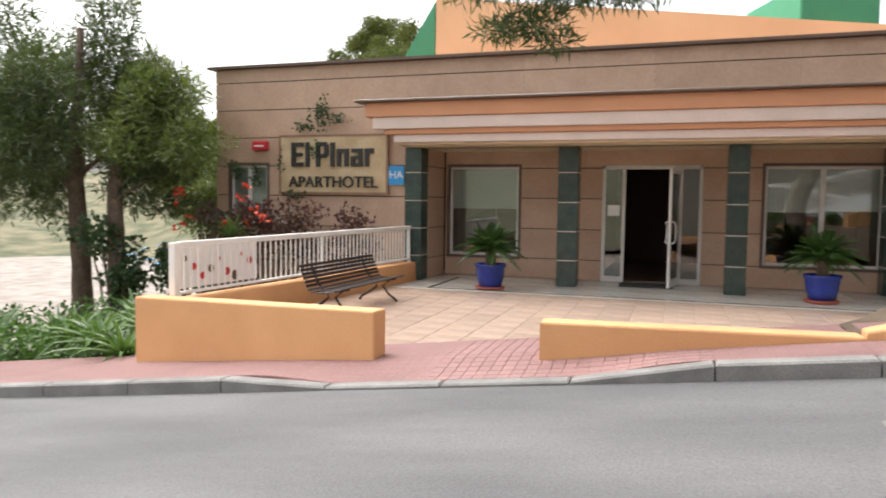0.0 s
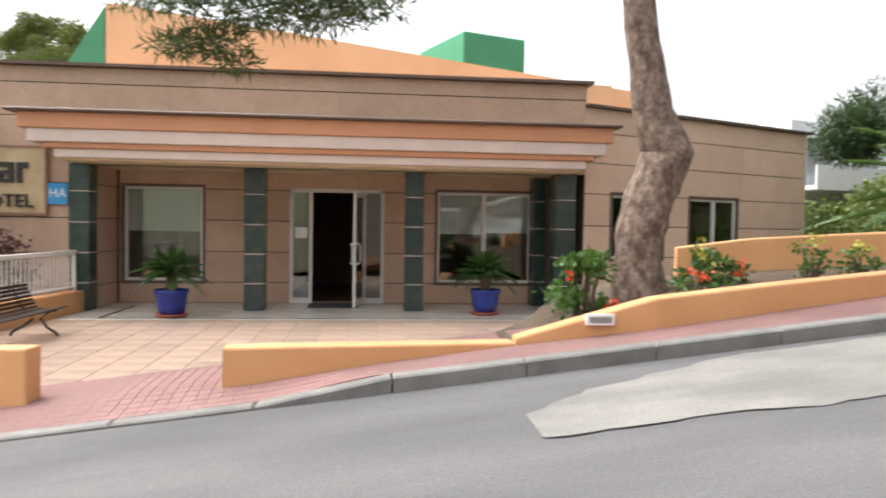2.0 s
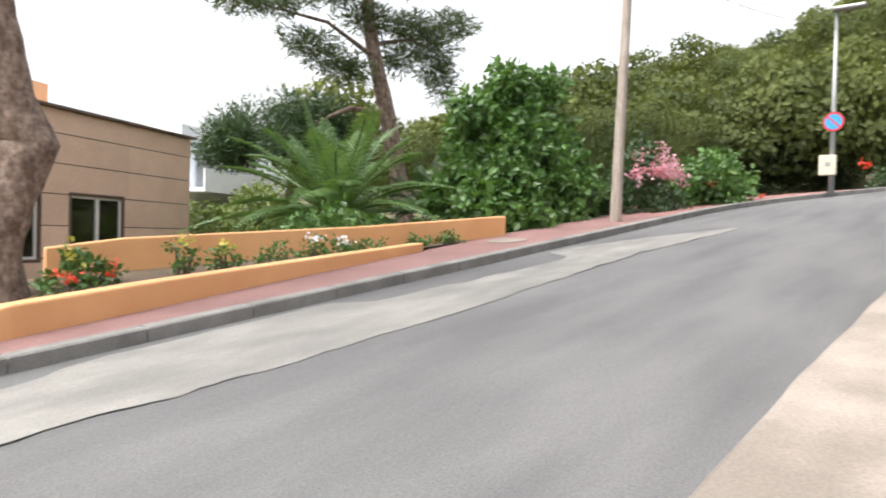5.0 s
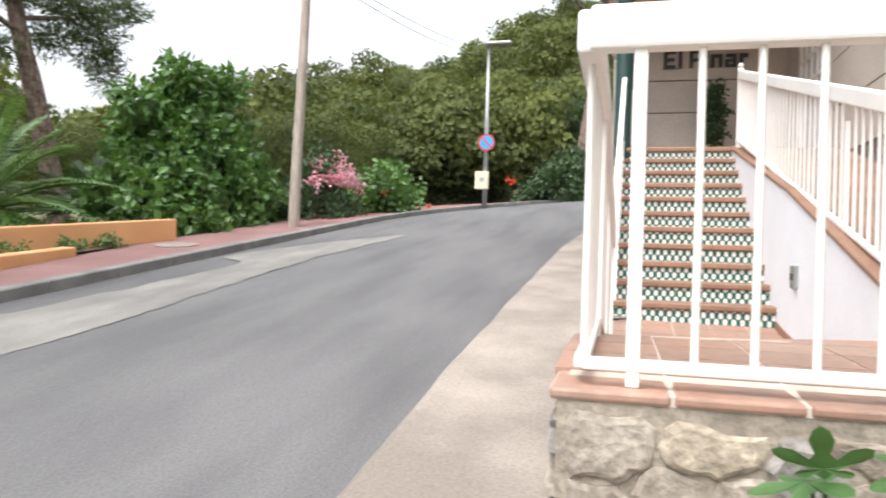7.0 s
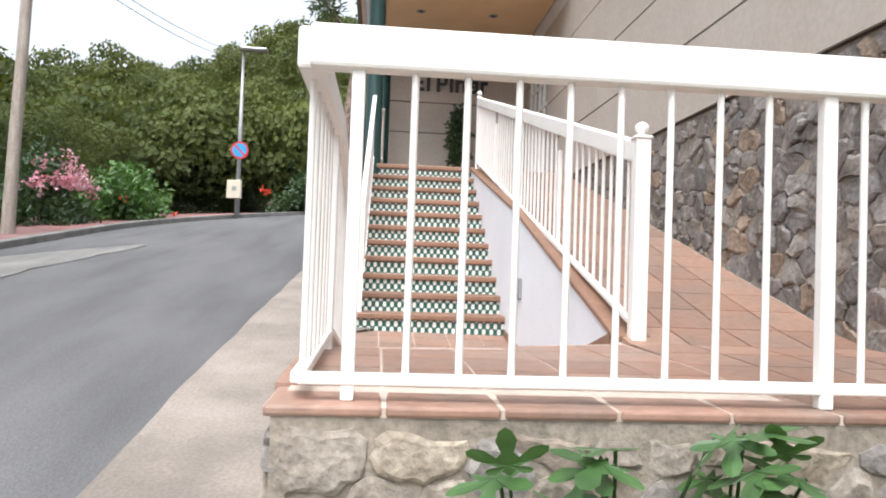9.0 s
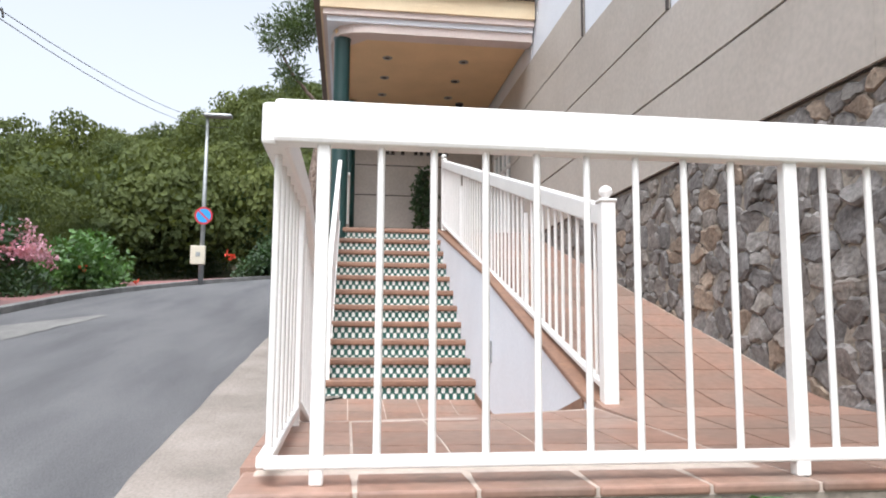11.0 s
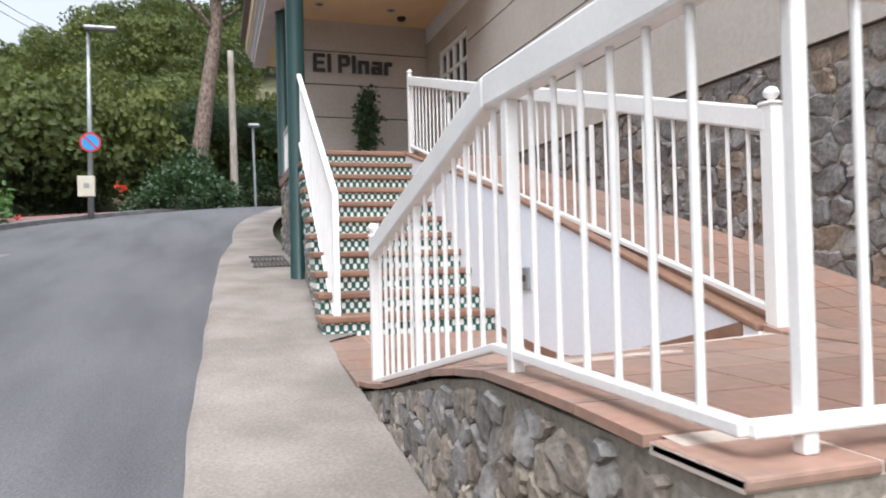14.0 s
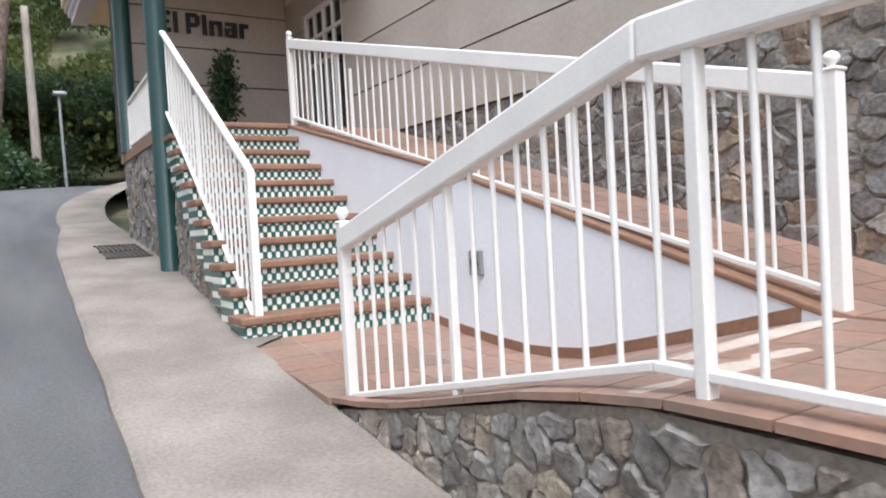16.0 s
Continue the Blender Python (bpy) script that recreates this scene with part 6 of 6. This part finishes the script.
# round manhole cover in the pavement
mh = bmesh.new()
bmesh.ops.create_cone(mh, cap_ends=True, segments=32, radius1=0.3, radius2=0.3, depth=0.012, matrix=Matrix.Translation((9.15, 6.1, pave_z(9.15, 6.1) + 0.008)) @ Matrix.Rotation(radians(-6.7), 4, 'Y'))
solid("manhole_cover", mh, concrete, "round pale manhole cover in the red pavement", "manhole cover", kind="structure")

# little cypress in a pot at the head of the stairs
cy = thing("potted_shrub", "small clipped evergreen in a pot on the landing", "potted shrub")
bm = bmesh.new()
lathe(bm, 12.4, -1.46, [(0.12, 2.9), (0.15, 3.08), (0.17, 3.24), (0.15, 3.24)], 20)
part("pot", bm, red_clay, cy, smooth=True)
under(leaf_mesh("foliage", [(12.4 + 0.03 * math.sin(2 * k), -1.46 + 0.03 * math.cos(3 * k), 3.38 + 0.165 * k, 0.21 - 0.025 * abs(k - 2.5), 0.21 - 0.025 * abs(k - 2.5), 0.13) for k in range(6)], 6000, 0.075, 0.022, dark_green), cy)

# pool garden: paving, water, loungers
bm = bmesh.new()
prism(bm, [(-60, 16, -2.42), (-12.5, 13.5, -2.42), (-12.5, 45, -2.42), (-60, 70, -2.42)], (0, 0, 0.06))
solid("pool_terrace", bm, concrete, "pale paved sun terrace below the hotel", "terrace", kind="structure")


def lounger(x, y, a):
    m = Matrix.Translation((x, y, -2.36)) @ Matrix.Rotation(a, 4, 'Z')
    l = thing("sun_lounger", "blue fabric sun lounger with a white frame", "sun lounger", "pool loungers")
    bm = bmesh.new()
    soft_box(bm, -0.95, 0.35, -0.3, 0.3, 0.3, 0.34, 0.015, m, 1)
    part("seat", bm, blue_sign, l)
    bm = bmesh.new()
    soft_box(bm, 0, 0.7, -0.3, 0.3, 0, 0.04, 0.015, m @ Matrix.Translation((0.35, 0, 0.3)) @ Matrix.Rotation(radians(-35), 4, 'Y'), 1)
    part("backrest", bm, blue_sign, l)
    for dx in (-0.8, 0.25):
        for dy in (-0.27, 0.27):
            bm = bmesh.new()
            soft_box(bm, dx - 0.02, dx + 0.02, dy - 0.02, dy + 0.02, 0, 0.3, 0.005, m, 1)
            part("leg", bm, white_metal, l)
    return l


first = lounger(0, 0, 0)
base_m = first.matrix_basis.copy()
k = 0
for r in range(2):
    for i in range(9):
        copy_thing(first, Matrix.Translation((-44 + 3.1 * i, 43 + 1.2 * i + 3.5 * r - 3.2 * i, 0.0)) @ Matrix.Rotation(0.3, 4, 'Z'))
for o in list(first.children_recursive) + [first]:
    bpy.data.objects.remove(o)

# pale apartment block far behind the palm
apt = thing("apartment_building", "white apartment building with balconies behind the garden", "building")
am = place(17.5, 29, 20)
bm = bmesh.new()
box(bm, 0, 9, 0, 8, -1, 6.2, am)
part("wall", bm, white_wall, apt)
for z in (0.6, 3.2):
    bm = bmesh.new()
    box(bm, -0.3, 7, -1.5, 0, z, z + 0.18, am)
    bl = part("balcony", bm, white_wall, apt)
    bm = bmesh.new()
    box(bm, -0.3, 7, -1.5, -1.42, z + 0.18, z + 1.0, am)
    part("parapet", bm, white_wall, bl)
    for s in (1.0, 4.0):
        bm = bmesh.new()
        box(bm, s, s + 1.8, -0.03, 0.02, z + 0.25, z + 2.3, am)
        part("window", bm, steel, apt)


# ---- stones, tiles and other pieces ----
def voronoi_stones(parent, domain, count, frame_m, depth, mat, seed, gap=0.014, squash=1.0, single=300):
    """Irregular rubble stones filling a convex outline (u, v), bulging from the wall along local z of frame_m."""
    g = np.random.default_rng(seed)
    us, vs_ = [p[0] for p in domain], [p[1] for p in domain]
    pts = []
    inside = lambda p: all((b[0] - a[0]) * (p[1] - a[1]) - (b[1] - a[1]) * (p[0] - a[0]) >= 0 for a, b in zip(domain, domain[1:] + domain[:1]))
    tries = 0
    area = 0.5 * abs(sum(a[0] * b[1] - b[0] * a[1] for a, b in zip(domain, domain[1:] + domain[:1])))
    space = math.sqrt(area / count)
    while len(pts) < count and tries < count * 60:
        tries += 1
        p = (g.uniform(min(us), max(us)), g.uniform(min(vs_), max(vs_)))
        lim = space * g.uniform(0.5, 1.0)
        if inside(p) and all((p[0] - q[0]) ** 2 + ((p[1] - q[1]) * squash) ** 2 > lim ** 2 for q in pts):
            pts.append(p)
    pts.sort(key=lambda q: -q[0])
    rest_ = bmesh.new()
    for number, p in enumerate(pts):
        cell = list(domain)
        for q in pts:
            if q is p or (q[0] - p[0]) ** 2 + (q[1] - p[1]) ** 2 > (4 * space) ** 2:
                continue
            n = (q[0] - p[0], (q[1] - p[1]) * squash * squash)
            mid = ((p[0] + q[0]) / 2, (p[1] + q[1]) / 2)
            side = lambda w: n[0] * (w[0] - mid[0]) + n[1] * (w[1] - mid[1])
            out_ = []
            for a, b in zip(cell, cell[1:] + cell[:1]):
                sa, sb = side(a), side(b)
                if sa <= 0:
                    out_.append(a)
                if sa * sb < 0:
                    t = sa / (sa - sb)
                    out_.append((a[0] + (b[0] - a[0]) * t, a[1] + (b[1] - a[1]) * t))
            cell = out_
            if len(cell) < 3:
                break
        if len(cell) < 3:
            continue
        c = (sum(a[0] for a in cell) / len(cell), sum(a[1] for a in cell) / len(cell))
        cut = []
        for a, b in zip(cell, cell[1:] + cell[:1]):
            long_ = math.hypot(b[0] - a[0], b[1] - a[1])
            for w in (0.13, 0.4, 0.65, 0.87) if long_ > 0.05 else (0.5,):
                q = (a[0] + (b[0] - a[0]) * w, a[1] + (b[1] - a[1]) * w)
                j = g.uniform(-0.1, 0.1) * min(long_, 0.2)
                cut.append((q[0] + (c[0] - q[0]) * abs(j) * 2 - (b[1] - a[1]) / max(long_, 0.01) * j, q[1] + (b[0] - a[0]) / max(long_, 0.01) * j))
        if len(cut) < 3:
            continue
        size = max(math.hypot(a[0] - c[0], a[1] - c[1]) for a in cut)
        k = max(0.5, 1 - gap / max(size, 0.03))
        bm = bmesh.new() if number < single else rest_
        rings = []
        dep = depth * g.uniform(0.6, 1.25)
        tilt = g.normal(size=2) * 0.12
        for f, h in ((k, -0.02), (k * 0.97, dep * 0.55), (k * 0.78, dep)):
            ring = []
            for a in cut:
                u, v = c[0] + (a[0] - c[0]) * f, c[1] + (a[1] - c[1]) * f
                hh = h + (0.0 if h < 0 else dep * 0.45 * noise.noise(Vector((u * 9, v * 9, seed))) + (tilt[0] * (u - c[0]) + tilt[1] * (v - c[1])) * (h / dep))
                ring.append(bm.verts.new(frame_m @ Vector((u, v, hh))))
            rings.append(ring)
        for ra, rb in zip(rings, rings[1:]):
            for i in range(len(ra)):
                bm.faces.new((ra[i], ra[(i + 1) % len(ra)], rb[(i + 1) % len(ra)], rb[i]))
        bm.faces.new(rings[-1])
        if number < single:
            part("stone", bm, mat, parent)
    if len(pts) > single:
        tagged(part("stones", rest_, mat, parent), kind="stuff")


def basis(o, u, v):
    o, u, v = Vector(o), Vector(u), Vector(v)
    w = u.cross(v)
    return Matrix(((u.x, v.x, w.x, o.x), (u.y, v.y, w.y, o.y), (u.z, v.z, w.z, o.z), (0, 0, 0, 1)))


voronoi_stones(block_core, [(-0.07, 0.35), (2.6, 0.35), (2.6, 1.06), (-0.07, 1.085)], 60, basis((1.985, 0.0, 0), (0, -1, 0), (0, 0, 1)), 0.013, stone_mat, 101, 0.008, 1.25)
voronoi_stones(block_core, [(-5.38, 0.5), (-1.99, 0.15), (-1.99, 1.085), (-3.35, 1.085), (-5.38, 0.72)], 150, basis((0, 0.075, 0), (-1, 0, 0), (0, 0, 1)), 0.022, stone_mat, 102, 0.006, 1.0)
voronoi_stones(stair_side, [(-3.2, 1.2), (-0.07, 0.8), (-0.07, 0.92), (-2.95, 2.66), (-3.2, 2.66)], 130, basis((6.8, 0.07, 0), Vector((-1, 0.06, 0)).normalized(), (0, 0, 1)), 0.016, stone_mat2, 103, 0.004, 1.2)
voronoi_stones(landing_wall, [(-12.83, 1.5), (-10.0, 1.2), (-10.0, 2.77), (-12.83, 2.77)], 130, basis((0, -0.122, 0), (-1, 0, 0), (0, 0, 1)), 0.016, stone_mat2, 105, 0.006, 1.2)
voronoi_stones(stone_wall_core, [(-10.6, 1.0), (-1.9, 1.0), (-1.9, 2.8), (-10.6, 2.8)], 560, basis((0, -2.69, 0), (-1, 0, 0), (0, 0, 1)), 0.02, stone_mat2, 104, 0.004, 1.4)


def draped_tile(parent, name, corners, zf, lift, thick, mat, n=1):
    """A tile whose top follows the slope zf(x, y)."""
    bm = bmesh.new()
    top = [bm.verts.new((x, y, zf(x, y) + lift)) for x, y in corners]
    low_ = [bm.verts.new((x, y, zf(x, y) + lift - thick)) for x, y in corners]
    bm.faces.new(top)
    for i in range(len(top)):
        bm.faces.new((top[i], low_[i], low_[(i + 1) % len(top)], top[(i + 1) % len(top)]))
    return part(name, bm, mat, parent)


forecourt = bpy.data.objects["forecourt_floor"]
ramp = bpy.data.objects["ramp_floor"]
G = 0.005
T = 0.31
# bull-nosed edge tiles of the forecourt
x = 2.28
for i in range(9):
    ya = 0.10 - i * T
    bm = bmesh.new()
    soft_box(bm, 1.975, 2.26, ya - T + G, ya - G, 1.122, 1.150, 0.008, None, 2)
    part("edge_tile", bm, terracotta, forecourt)
for i in range(10):
    xa = 2.265 + i * T
    draped_tile(forecourt, "edge_tile", [(xa + G, -0.2), (xa + T - G, -0.2), (xa + T - G, 0.105), (xa + G, 0.105)], lambda a, b: floor_z(a, min(b, 0)), 0.002, 0.026, terracotta)
for i in range(15):
    for j in range(4):
        xa, ya = 2.265 + i * T, -0.205 - j * T
        if xa > 6.7:
            continue
        xb = min(xa + T, 6.82)
        yb = max(ya - T, -1.385)
        if j == 3 and yb - ya > -0.02:
            continue
        draped_tile(forecourt, "floor_tile", [(xa + G, yb + G), (xb - G, yb + G), (xb - G, ya - G), (xa + G, ya - G)], floor_z, 0.0, 0.02, terracotta)
for i in range(5):
    xa = 5.365 + i * T
    xb = min(xa + T, 6.82)
    draped_tile(forecourt, "floor_tile", [(xa + G, -0.2), (xb - G, -0.2), (xb - G, 0.12), (xa + G, 0.12)], lambda a, b: floor_z(a, min(b, 0)), 0.0, 0.05, terracotta)
for i in range(25):
    for j in range(4):
        xa, ya = 2.265 + i * T, -1.40 - j * T
        yb = max(ya - T, -2.66)
        draped_tile(ramp, "floor_tile", [(xa + G, yb + G), (min(xa + T, 9.94) - G, yb + G), (min(xa + T, 9.94) - G, ya - G), (xa + G, ya - G)], lambda a, b: ramp_z(a) - 0.008, 0.0, 0.03, terracotta)

# terrace tiles of the hotel
terrace = bpy.data.objects["terrace_base"]
tm = bmesh.new()
soft_box(tm, -0.197, 0.197, -0.197, 0.197, -0.01, 0.0, 0.003, None, 1)
tile_me = finish("floor_tile", tm, terrace_tile)
tile_mesh = tile_me.data
bpy.data.objects.remove(tile_me)
for i in range(22):
    for j in range(12):
        xx, yy = -5.05 + 0.4 * i, 6.57 + 0.4 * j
        if xx < -5.4 + 0.09 * (yy - 6.6) or xx > 3.4 or (xx > 0.8 and yy < 6.9 + (xx - 0.8) * 1.4 and yy < 9.9):
            continue
        piece("floor_tile", tile_mesh, terrace, Matrix.Translation((xx, yy, 0.0)))
for i in range(4):
    piece("floor_tile", tile_mesh, terrace, Matrix.Translation((-2.68 + 0.4 * i, 6.17, 0.0)))
tm = bmesh.new()
soft_box(tm, -0.298, 0.298, -0.298, 0.298, -0.01, 0.0, 0.003, None, 1)
t2 = finish("floor_tile", tm, marble)
marble_mesh = t2.data
bpy.data.objects.remove(t2)
for i in range(14):
    for j in range(4):
        piece("marble_tile", marble_mesh, terrace, Matrix.Translation((-4.6 + 0.6 * i, 11.68 + 0.6 * j, 0.001)))
bm = boxes((-4.25, 3.4, 11.47, 11.53, -0.01, 0.005), (-4.31, -4.25, 11.47, 13.2, -0.01, 0.005))
solid("trim", bm, green_stone, "dark green marble inlay line in the entrance floor", "inlay", kind="structure")

# small red pavement tiles
rest = bmesh.new()
S = 0.1
for i in range(-80, 140):
    for j in range(13):
        xa, ya = i * S, 5.515 + j * 0.1
        c = [(xa + 0.003, ya + 0.003), (xa + S - 0.003, ya + 0.003), (xa + S - 0.003, ya + 0.097), (xa + 0.003, ya + 0.097)]
        if -2.3 <= xa < 0.0:
            draped_tile(pavement, "pavement_tile", c, pave_z, 0.0, 0.012, red_tile)
        else:
            top = [rest.verts.new((x, y, pave_z(x, y))) for x, y in c]
            rest.faces.new(top)
tagged(part("pavement_tiles", rest, red_tile, pavement), kind="stuff")
